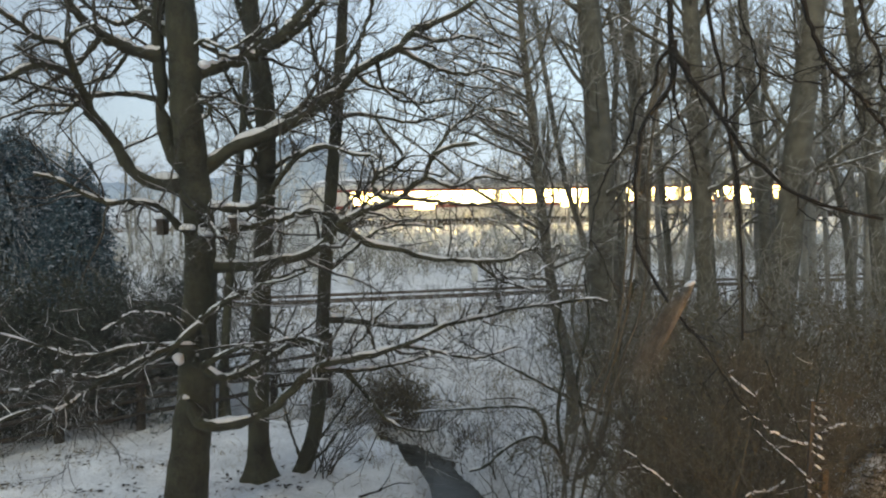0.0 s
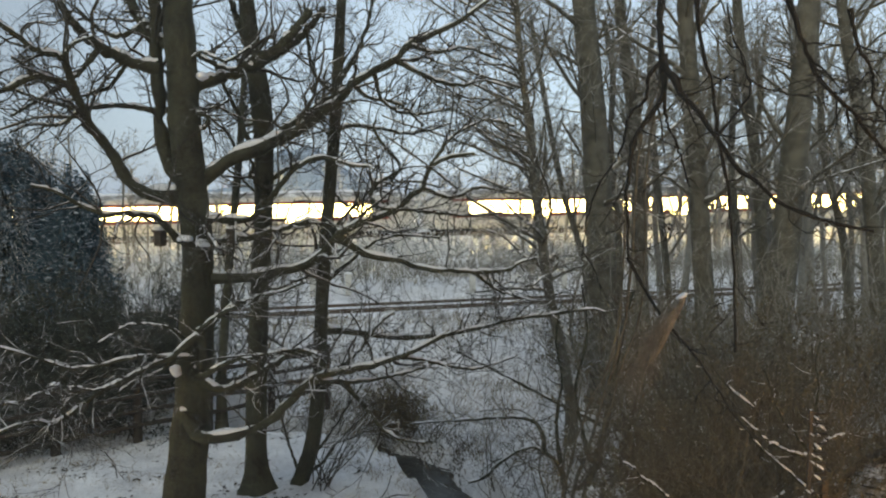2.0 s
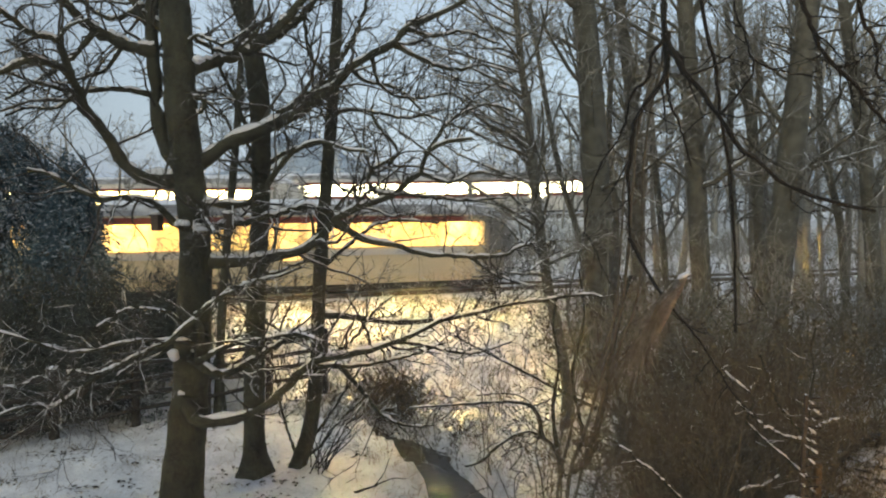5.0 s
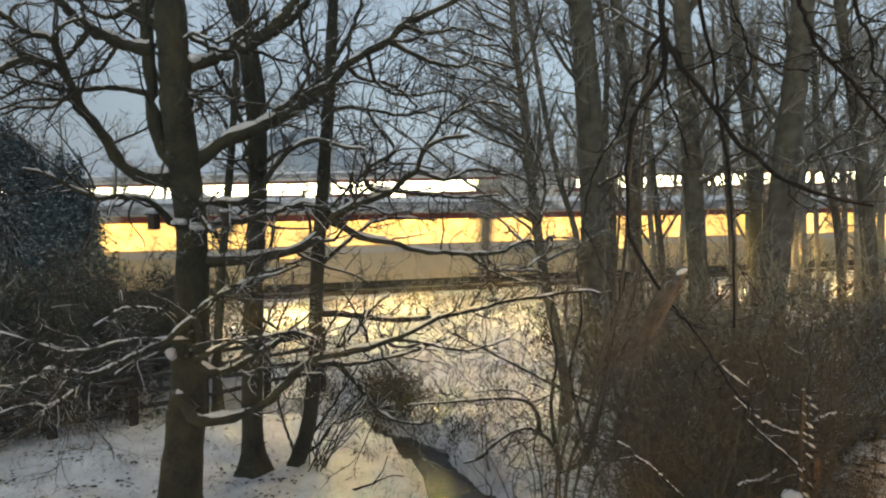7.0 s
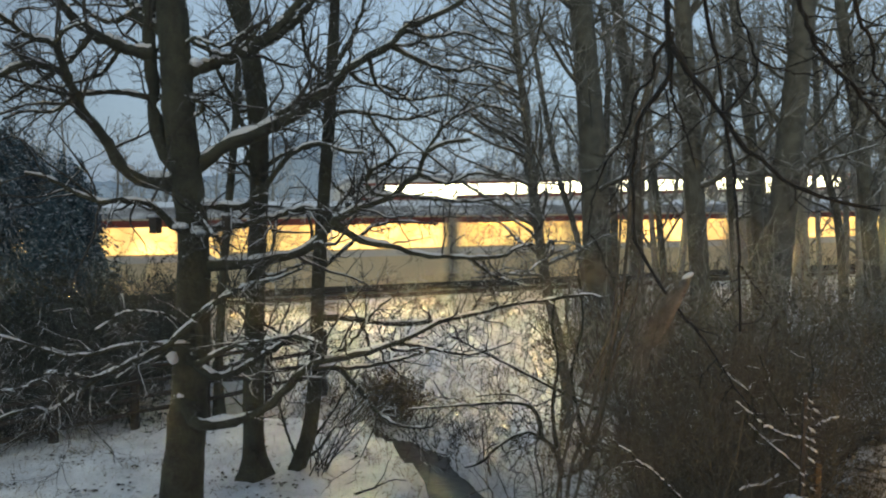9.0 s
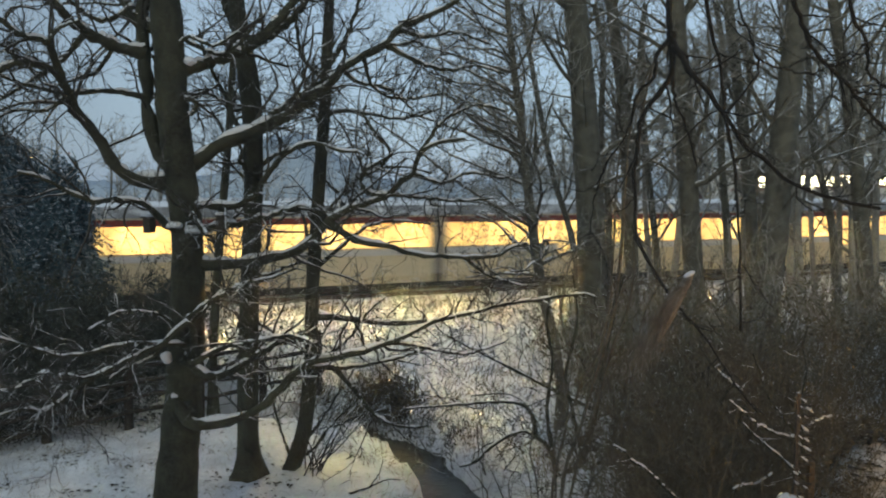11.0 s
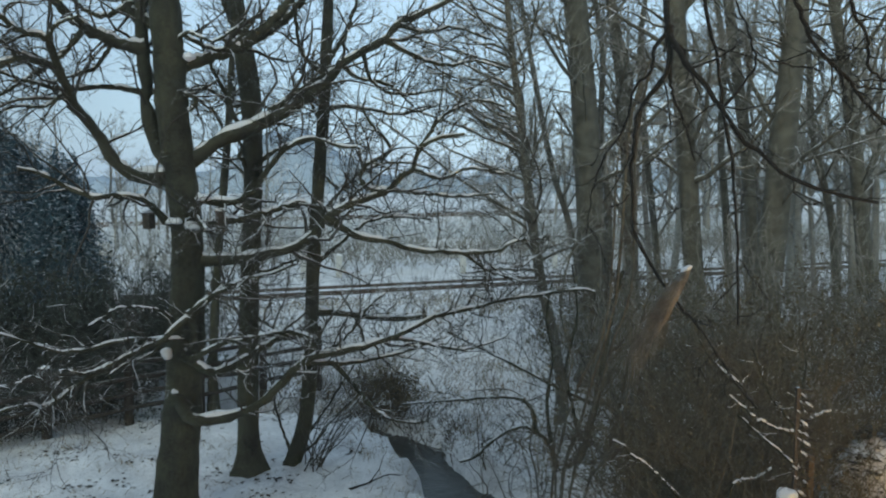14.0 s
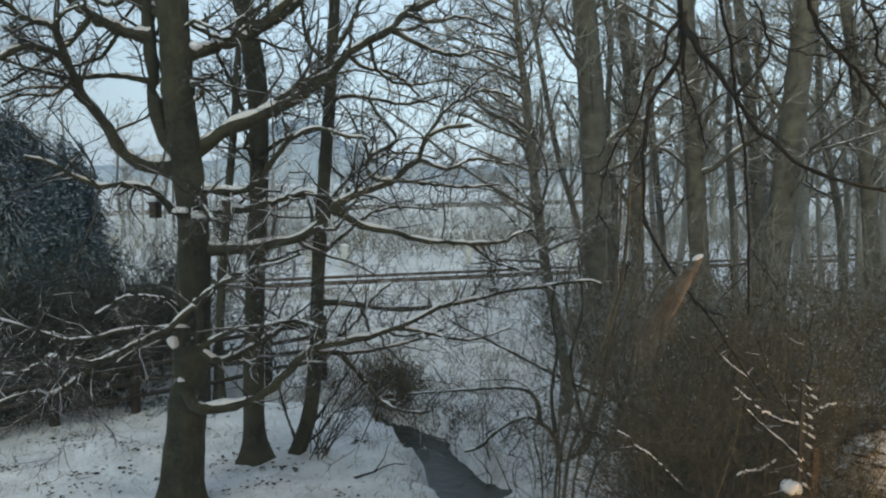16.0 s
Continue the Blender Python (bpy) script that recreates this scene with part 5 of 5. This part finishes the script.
crown(stick, 60, 160, 0, l1=(0.1, 0.5), l2=(0.05, 0.2), mat=TWIGBROWN, fill=1.3)
overhang = Tree("tree", "bare tree whose branches hang before the window", (5.2, 5.6, 0), BARK)
trunk(overhang, [(5.2, 5.6, -0.2), (5.25, 5.6, 2.0), (5.2, 5.5, 5.0), (5.0, 5.4, 7.5), (4.8, 5.4, 9.5)], [0.3, 0.22, 0.19, 0.15, 0.09])
limb(overhang, [(5.1, 5.45, 6.3), (4.3, 5.2, 7.1), (3.0, 5.1, 7.3), (1.9, 5.05, 6.8), (1.47, 5.02, 6.3), (1.46, 5.01, 6.0)], 0.11, 0.045)
limb(overhang, [(4.3, 5.2, 7.1), (3.2, 5.1, 6.7), (2.5, 5.03, 6.1), (2.36, 5.0, 5.75)], 0.06, 0.03)
hanging_branch = Tree("branch", "bare dark branch hanging close before the view", (1.5, 5.0, 6.5), TWIGBARE, "branch")
corner_branch = Tree("branch", "bare dark branch reaching in from above", (2.6, 5.0, 6.5), TWIGBARE, "branch")

limb(hanging_branch, [(1.45, 5.00, 5.87), (1.44, 4.97, 5.43), (1.45, 4.95, 5.22), (1.54, 4.92, 5.02), (1.69, 4.89, 4.81), (1.81, 4.86, 4.66), (1.91, 4.84, 4.50), (2.05, 4.81, 4.38), (2.21, 4.78, 4.24), (2.38, 4.75, 4.17), (2.55, 4.73, 4.12), (2.74, 4.70, 4.08)], 0.027, 0.010)
limb(hanging_branch, [(1.45, 4.95, 5.24), (1.47, 4.98, 5.01), (1.42, 5.01, 4.88), (1.30, 5.05, 4.70), (1.27, 5.08, 4.47), (1.27, 5.11, 4.21), (1.30, 5.15, 3.85)], 0.024, 0.009)
limb(hanging_branch, [(1.45, 4.95, 5.20), (1.37, 4.99, 5.09), (1.37, 5.03, 4.96), (1.27, 5.07, 4.85), (1.21, 5.11, 4.59), (1.09, 5.15, 4.40)], 0.015, 0.006)
limb(hanging_branch, [(1.47, 4.98, 5.01), (1.50, 5.01, 4.81), (1.59, 5.05, 4.64), (1.69, 5.08, 4.36)], 0.012, 0.006)
limb(hanging_branch, [(1.68, 5.00, 5.65), (1.73, 5.07, 5.38), (1.85, 5.13, 5.05), (1.92, 5.20, 4.75), (2.03, 5.27, 4.33), (2.11, 5.33, 3.72), (2.16, 5.40, 3.16)], 0.015, 0.009)
limb(hanging_branch, [(1.79, 4.87, 4.69), (1.91, 4.91, 4.82), (2.03, 4.95, 4.99), (2.01, 4.99, 5.18), (1.94, 5.03, 5.37), (1.91, 5.07, 5.60)], 0.010, 0.006)
limb(hanging_branch, [(2.02, 4.97, 5.09), (2.15, 5.04, 5.04), (2.37, 5.10, 5.00), (2.56, 5.17, 4.99)], 0.008, 0.005)
limb(hanging_branch, [(1.29, 5.14, 3.88), (1.40, 5.10, 3.66), (1.55, 5.06, 3.42), (1.72, 5.02, 3.23), (1.97, 4.98, 2.85), (2.12, 4.94, 2.66)], 0.013, 0.005)
limb(hanging_branch, [(1.09, 5.15, 4.40), (1.02, 5.20, 4.17), (0.99, 5.25, 3.84)], 0.008, 0.004)
limb(corner_branch, [(2.28, 5.00, 5.65), (2.38, 5.03, 5.41), (2.50, 5.07, 5.19), (2.61, 5.10, 5.07), (2.77, 5.13, 4.94), (2.96, 5.17, 4.75), (3.18, 5.20, 4.56)], 0.018, 0.012)
limb(corner_branch, [(2.69, 5.00, 5.58), (2.78, 5.05, 5.34), (2.91, 5.10, 5.20), (2.97, 5.15, 4.98), (3.20, 5.20, 4.87)], 0.015, 0.009)
limb(corner_branch, [(2.77, 5.13, 4.94), (2.95, 5.23, 4.88), (3.21, 5.33, 4.87)], 0.010, 0.006)

crown(hanging_branch, 60, 160, 0, l1=(0.15, 0.7), l2=(0.08, 0.3), snow=False, mat=TWIGBARE, lift=-0.05)
crown(corner_branch, 44, 170, 0, l1=(0.15, 0.5), l2=(0.08, 0.25), snow=False, mat=TWIGBARE, lift=-0.05)


def broken_stub(ob):
    """A broken branch end whose pale wood has split into a fan of fibres."""
    pale = material("pale_stub", (0.16, 0.145, 0.125), vary=0.5, scale=14, fine=70, bump=0.6, dusting=0.2)
    core = np.array([[(1.42, 5.02, 3.14), (1.48, 5.0, 3.29), (1.54, 4.98, 3.45), (1.60, 4.97, 3.57), (1.63, 4.97, 3.63)]])
    stub = part("stub", raw("stub", *tubes(hanging_branch.local(core), np.array([[0.012, 0.034, 0.04, 0.033, 0.022]]), 9), pale), ob, "pale broken branch stub")
    n, t = 110, np.linspace(0, 1, 5)[:, None]
    top = np.array([1.59, 4.97, 3.55]) + RNG.normal(size=(n, 1, 3)) * 0.014
    low = np.array([1.30, 5.03, 2.95]) + RNG.normal(size=(n, 1, 3)) * np.array([0.075, 0.05, 0.07])
    long = RNG.uniform(0.35, 1.15, (n, 1, 1))
    fibre = top + (low - top) * t * long + np.array([-0.03, 0, 0.03]) * np.sin(t * 3.1) + RNG.normal(size=(n, 5, 3)) * 0.005
    me = raw("splinters", *tubes(hanging_branch.local(fibre), np.full((n, 5), 0.0042) * np.linspace(1.2, 0.4, 5), 3), pale)
    tagged(part("splinters", me, stub, "pale frayed wood fibres"), kind="stuff")


broken_stub(hanging_branch.ob)
cap = bmesh.new()
bmesh.ops.create_icosphere(cap, subdivisions=3, radius=0.028, matrix=Matrix.Translation((0.12, -0.03, -2.872)) @ Matrix.Rotation(radians(-28), 4, "Y") @ Matrix.Diagonal((1.5, 1.0, 0.62, 1)))
part("snow_cap", meshed(cap, "snow_cap", SNOW, True), hanging_branch.ob, "white cap of snow on the stub")


def lump(name, size, seed, mat=SNOW):
    """An uneven rounded clump."""
    bm = bmesh.new()
    bmesh.ops.create_icosphere(bm, subdivisions=3, radius=1.0)
    for v in bm.verts:
        v.co *= 1 + 0.38 * noise.noise(v.co * 1.3 + Vector((seed, 0, 0))) + 0.16 * noise.noise(v.co * 3.7 + Vector((0, seed, 0)))
        v.co = Vector((v.co.x * size[0], v.co.y * size[1], v.co.z * size[2]))
    return meshed(bm, name, mat, True)


for i, (x, y, z, a, b) in enumerate(((-3.36, 9.0, 2.14, 0.07, 0.085), (-3.28, 9.06, 1.66, 0.06, 0.045), (-3.0, 9.06, 3.72, 0.12, 0.06), (-3.22, 9.0, 3.78, 0.1, 0.05), (-3.02, 9.1, 5.76, 0.07, 0.06), (-2.9, 9.1, 4.06, 0.09, 0.05))):
    part("snow_clump", lump("snow_clump", (a, 0.09, b * 0.85), i * 3.1), ash.ob, "clump of snow in a fork").matrix_basis = Matrix.Translation(ash.local((x, y, z)))


def nest_box(at, turn, label):
    ob = thing("nest_box", label, "nest box", at, turn=turn)
    part("body", box("body", (0.10, 0.12, 0.18), WOOD, 0.006, at=(0, 0, -0.09)), ob)
    lid = part("lid", box("lid", (0.13, 0.15, 0.02), WOOD, 0.004, at=(0, -0.01, 0.01)), ob)
    part("snow", box("snow", (0.12, 0.13, 0.03), SNOW, 0.018, at=(0, -0.01, 0.04)), lid, "snow on the lid")


nest_box((-2.66, 9.0, 3.88), 10, "small dark wooden nest box under a limb")
nest_box((-3.55, 9.05, 3.86), -15, "small dark wooden nest box beside the trunk")


def garden_post(at, tall, r, label):
    ob = thing("post", label, "post", at)
    shaft = part("shaft", raw("shaft", *tubes(np.array([[(0, 0, -0.2), (0, 0, tall * 0.5), (0, 0, tall - 0.02), (0, 0, tall)]]), np.array([[r, r, r, r * 0.3]]), 14), WOOD), ob)
    part("snow_cap", lump("snow_cap", (r * 1.15, r * 1.15, r * 0.75), 4.2), shaft, "rounded white cap of snow").matrix_basis = Matrix.Translation((0, 0, tall + r * 0.25))
    return ob


garden_post((2.93, 6.0, 0), 1.58, 0.075, "stout dark wooden post with a snow cap")


def trellis():
    ob = thing("trellis", "weathered wooden trellis with snow clumps on its rungs", "trellis", (3.02, 6.1, 0))
    part("batten", box("batten", (0.03, 0.03, 2.5), WOOD, 0.004, at=(0.02, 0.0, 1.25)), ob)
    # Lamplight on this batten is put into its warmer, lighter colour.
    part("batten", box("batten", (0.05, 0.05, 1.9), material("lit_wood", (0.10, 0.07, 0.04), vary=0.3, scale=10), 0.006, at=(0.16, 0.02, 0.95)), ob)
    for i in range(13):
        z = 1.45 + i * 0.085
        rung = part("rung", box("rung", (0.15, 0.015, 0.015), FENCE, at=(0.08, -0.005, z)), ob)
        for dx in (0.03, 0.095):
            if RNG.random() < 0.72:
                a = 0.007 + 0.013 * RNG.random()
                ob2 = part("snow_clump", lump("snow_clump", (a * 2.3, 0.014, a * 0.62), i + dx * 40), rung)
                ob2.matrix_basis = pose(dx + 0.012 * RNG.normal(), -0.015, z + 0.015 + 0.012 * RNG.normal() - dx * 0.4, 0, 38, 0)


trellis()


def lineside():
    """Pale posts and a snowed-in hut beside the lines."""
    first = None
    for x, y, h in ((-6.3, 34.2, 1.15), (-4.7, 34.6, 1.05), (1.2, 36.0, 1.0), (6.0, 38.0, 1.0)):
        ob = thing("marker_post", "short pale concrete marker post by the track", "marker post", (x, y, -0.1), "marker posts along the near track")
        part("shaft", box("shaft", (0.30, 0.16, h), CONCRETE, 0.02, at=(0, 0, h / 2)), ob)
        part("snow_cap", lump("snow_cap", (0.16, 0.1, 0.06), x), ob).matrix_basis = Matrix.Translation((0, 0, h + 0.02))
    hut = thing("hut", "low lineside hut with a snow-covered pitched roof", "hut", (0.9, 44.5, -0.1), turn=12)
    part("wall", box("wall", (2.6, 2.0, 0.5), CONCRETE, 0.02, at=(0, 0, 0.25)), hut)
    bm = bmesh.new()
    q = [bm.verts.new(c) for c in ((-1.6, -1.3, 0.42), (1.6, -1.3, 0.42), (1.6, 0, 1.15), (-1.6, 0, 1.15), (-1.6, 1.3, 0.42), (1.6, 1.3, 0.42))]
    for f in ((0, 1, 2, 3), (3, 2, 5, 4), (0, 3, 4), (1, 5, 2), (0, 4, 5, 1)):
        bm.faces.new([q[i] for i in f])
    bmesh.ops.bevel(bm, geom=bm.edges[:], offset=0.06, segments=2, affect="EDGES")
    part("roof", meshed(bm, "roof", SNOW), hut, "thick smooth snow on the roof")


lineside()


def litter():
    """Grass tips, stalks and dead leaves that show through the thin snow."""
    c = np.vstack([clumped(1100, (-7.5, 0.5), (8.2, 15), 60, (0.2, 0.14)), clumped(900, (-8.5, -2.6), (8.0, 12), 34, (0.3, 0.1))])
    c = np.vstack([c, spots(900, (-8, 1), (8, 16)), clumped(1500, (-9, 9), (17, 28), 120, (0.5, 0.3), 0.2), spots(500, (2, 7), (4.5, 8))])
    c = c[bed_distance(c[:, 0], c[:, 1]) > 1.1]
    n = len(c)
    foot = np.column_stack([c, height(c[:, 0], c[:, 1]) - 0.02])
    way = unit(np.stack([RNG.normal(0, 0.6, n), RNG.normal(0, 0.6, n), np.ones(n)], 1))
    long = 0.04 + 0.22 * RNG.random(n) ** 2.2
    t = np.linspace(0, 1, 3)
    p = foot[:, None] + way[:, None] * (t * 1.0)[None, :, None] * long[:, None, None]
    p[..., 2] -= (t ** 2)[None] * long[:, None] * 0.35
    r = (0.002 + 0.004 * RNG.random((n, 1))) * np.array([1, 0.8, 0.3])
    tagged(new("grass", raw("grass", *tubes(p, r, 3), GRASS)), "dry grass tips poking through thin snow", "grass", kind="stuff")
    # Leaves laid dense under the thickets are added to darken the ground.
    c = np.vstack([clumped(420, (-7.5, 0), (8.2, 13), 34, (0.16, 0.1)), clumped(420, (-8.5, -2.8), (8.0, 11.5), 26, (0.2, 0.08)), spots(60, (-8, 0), (8, 14)), spots(9000, (2.6, 7.0), (5.6, 9.2)), clumped(4000, (3.4, 11), (9.4, 13), 60, (0.6, 0.4))])
    c = c[bed_distance(c[:, 0], c[:, 1]) > 1.6]
    n = len(c)
    z = height(c[:, 0], c[:, 1]) + 0.006
    a, s = RNG.random(n) * 6.3, RNG.uniform(0.015, 0.05, n) * np.where(c[:, 0] > 2, 1.7, 1.0)
    quad = []
    for dx, dy, dz in ((-1, 0, 0), (0, -0.55, 0.25), (1, 0, 0.1), (0, 0.55, 0.3)):
        quad.append(np.column_stack([c[:, 0] + s * (dx * np.cos(a) - dy * np.sin(a)), c[:, 1] + s * (dx * np.sin(a) + dy * np.cos(a)), z + s * dz]))
    v = np.stack(quad, 1).reshape(-1, 3)
    tagged(new("leaf_litter", raw("leaf_litter", v, np.arange(4 * n).reshape(-1, 4), material("dead_leaves", (0.035, 0.027, 0.019), vary=0.4, bump=0, per_island=0.4))), "dark dead leaves lying on thin snow", "leaf litter", kind="stuff")


litter()


def house():
    """The plain wall that closes the place behind, with the window through which one looks, and its lamp."""
    plaster = material("plaster", (0.5, 0.46, 0.4), vary=0.1, scale=3, bump=0.3)
    wall = thing("wall_south", "plain plastered house wall with one window", "wall", (0, 0.55, 0), kind="structure")
    for size, at in (((6.4, 0.3, 8.4), (-4.0, 0, 3.8)), ((6.4, 0.3, 8.4), (4.0, 0, 3.8)), ((1.6, 0.3, 3.6), (0, 0, 1.4)), ((1.6, 0.3, 2.8), (0, 0, 6.6))):
        part("masonry", box("masonry", size, plaster, at=at), wall)
    win = thing("window_1", "white window whose glass adds a faint haze", "window", (0, 0.50, 4.2), kind="structure")
    white = material("white_frame", (0.75, 0.75, 0.73), rough=0.4, vary=0.05)
    for size, at in (((0.07, 0.08, 2.0), (-0.765, 0, 0)), ((0.07, 0.08, 2.0), (0.765, 0, 0)), ((1.46, 0.08, 0.07), (0, 0, 0.965)), ((1.46, 0.08, 0.07), (0, 0, -0.965))):
        part("window_frame", box("window_frame", size, white, 0.008, at=at), win)
    # The film is added to veil the view with haze and lift blacks.
    veiled = bpy.data.materials.new("veil_glass")
    veiled.use_nodes = True
    n, l = veiled.node_tree.nodes, veiled.node_tree.links
    clear, film_, mixed = n.new("ShaderNodeBsdfTransparent"), n.new("ShaderNodeBsdfTranslucent"), n.new("ShaderNodeMixShader")
    tx, rg = n.new("ShaderNodeTexNoise"), n.new("ShaderNodeMapRange")
    tx.inputs["Scale"].default_value = 4.0
    rg.inputs[3].default_value, rg.inputs[4].default_value = 0.017, 0.045
    film_.inputs["Color"].default_value = (0.8, 0.78, 0.74, 1)
    l.new(tx.outputs[0], rg.inputs[0])
    l.new(rg.outputs[0], mixed.inputs[0])
    l.new(clear.outputs[0], mixed.inputs[1])
    l.new(film_.outputs[0], mixed.inputs[2])
    l.new(mixed.outputs[0], n["Material Output"].inputs["Surface"])
    pane = part("pane", raw("pane", [(-0.73, 0, -0.93), (0.73, 0, -0.93), (0.73, 0, 0.93), (-0.73, 0, 0.93)], [(0, 1, 2, 3)], veiled, False), win, "clear glass with a faint haze film added")
    pane.visible_shadow = False
    lamp = thing("wall_lamp", "small warm lamp on the house wall", "lamp", (6.4, 0.72, 2.6))
    part("bracket", box("bracket", (0.06, 0.16, 0.06), DARK, 0.01, at=(0, 0.06, 0)), lamp)
    part("globe", lump("globe", (0.09, 0.09, 0.09), 0.0, glow("lamp_globe", (1.0, 0.55, 0.2), 6.0)), lamp).matrix_basis = Matrix.Translation((0, 0.2, 0))
    bulb = new("bulb", bpy.data.lights.new("bulb", "POINT"))
    bulb.data.energy, bulb.data.color, bulb.data.shadow_soft_size = 350, (1.0, 0.55, 0.22), 0.1
    bulb.location = (6.4, 1.1, 2.6)


house()

# ------------------------------------------------------------ what moves
def on_line(k, y0, s, z, pitch=0.0, side=0.0):
    n = math.hypot(1, k)
    return pose(s / n - side * k / n, y0 + k * s / n + side / n, z, 0, -math.degrees(pitch), math.degrees(math.atan(k)))


def rides(ob, k, y0, centre, speed, z_of, side=0.0):
    rows = []
    for i in range(0, 17):
        for d in ((0, 0.1, 0.2) if i == 0 else (0.0,)):
            t = i + d
            s = centre + speed * t
            g = (z_of(s + 15) - z_of(s - 15)) / 30
            rows.append((t, on_line(k, y0, s, (z_of(s + 15) + z_of(s - 15)) / 2, math.atan(g), side)))
    walk(ob, rows)


SWING = [(0, 0, -0.02), (0.5, -0.05, -0.022), (1, -0.058, -0.03), (1.5, -0.033, -0.027), (2, -0.039, -0.037), (2.5, -0.046, -0.036), (3, -0.107, -0.046),
         (3.5, -0.04, -0.019), (4, 0.088, 0.003), (5.2, -0.02, 0.0), (6.5, -0.01, -0.002), (7, 0, 0), (7.5, 0.086, 0.004), (8, 0.023, 0.003), (8.5, -0.023, -0.007)]
SWING += [(9, 0.031, 0), (10.2, 0.05, 0.0), (11.5, 0.092, 0.008), (12, 0.06, 0.007), (12.5, 0.071, 0.016), (13, 0.1, 0.024), (13.5, 0.104, 0.024), (14, 0.064, 0.012),
          (14.5, 0.078, 0.017), (15, 0.083, 0.023), (15.5, 0.073, 0.021), (16, 0.097, 0.032)]
NOD = [(0, -0.01, -0.034), (1, -0.028, -0.076), (2, -0.03, -0.068), (3, -0.06, -0.11), (3.5, -0.014, -0.032), (4, 0, 0.011), (6.5, 0, 0), (8, 0, 0.01),
       (9, 0, 0.003), (11.5, 0.01, 0.012), (13, 0.01, 0.01), (14.5, 0.01, 0.015), (16, 0, 0.018)]


def swings(ob, rows):
    home = ob.matrix_basis.copy()
    walk(ob, [(t, Matrix.Translation((dx, 0, dz)) @ home) for t, dx, dz in rows])


def motions():
    swings(hanging_branch.ob, SWING)
    swings(corner_branch.ob, NOD)
    rides(near_front, N_K, N_Y, -101.6, 15.9, lambda s: 0.0)
    rides(near_rear, N_K, N_Y, -159.35, 15.9, lambda s: 0.0)
    rides(left_front, F_K, F_Y, 12.4, -20.3, grade)
    rides(left_rear, F_K, F_Y, 63.6, -20.3, grade)
    rides(right_front, F_K, F_Y, -97.5, 18.5, grade, 4.0)
    rides(right_rear, F_K, F_Y, -148.7, 18.5, grade, 4.0)


motions()
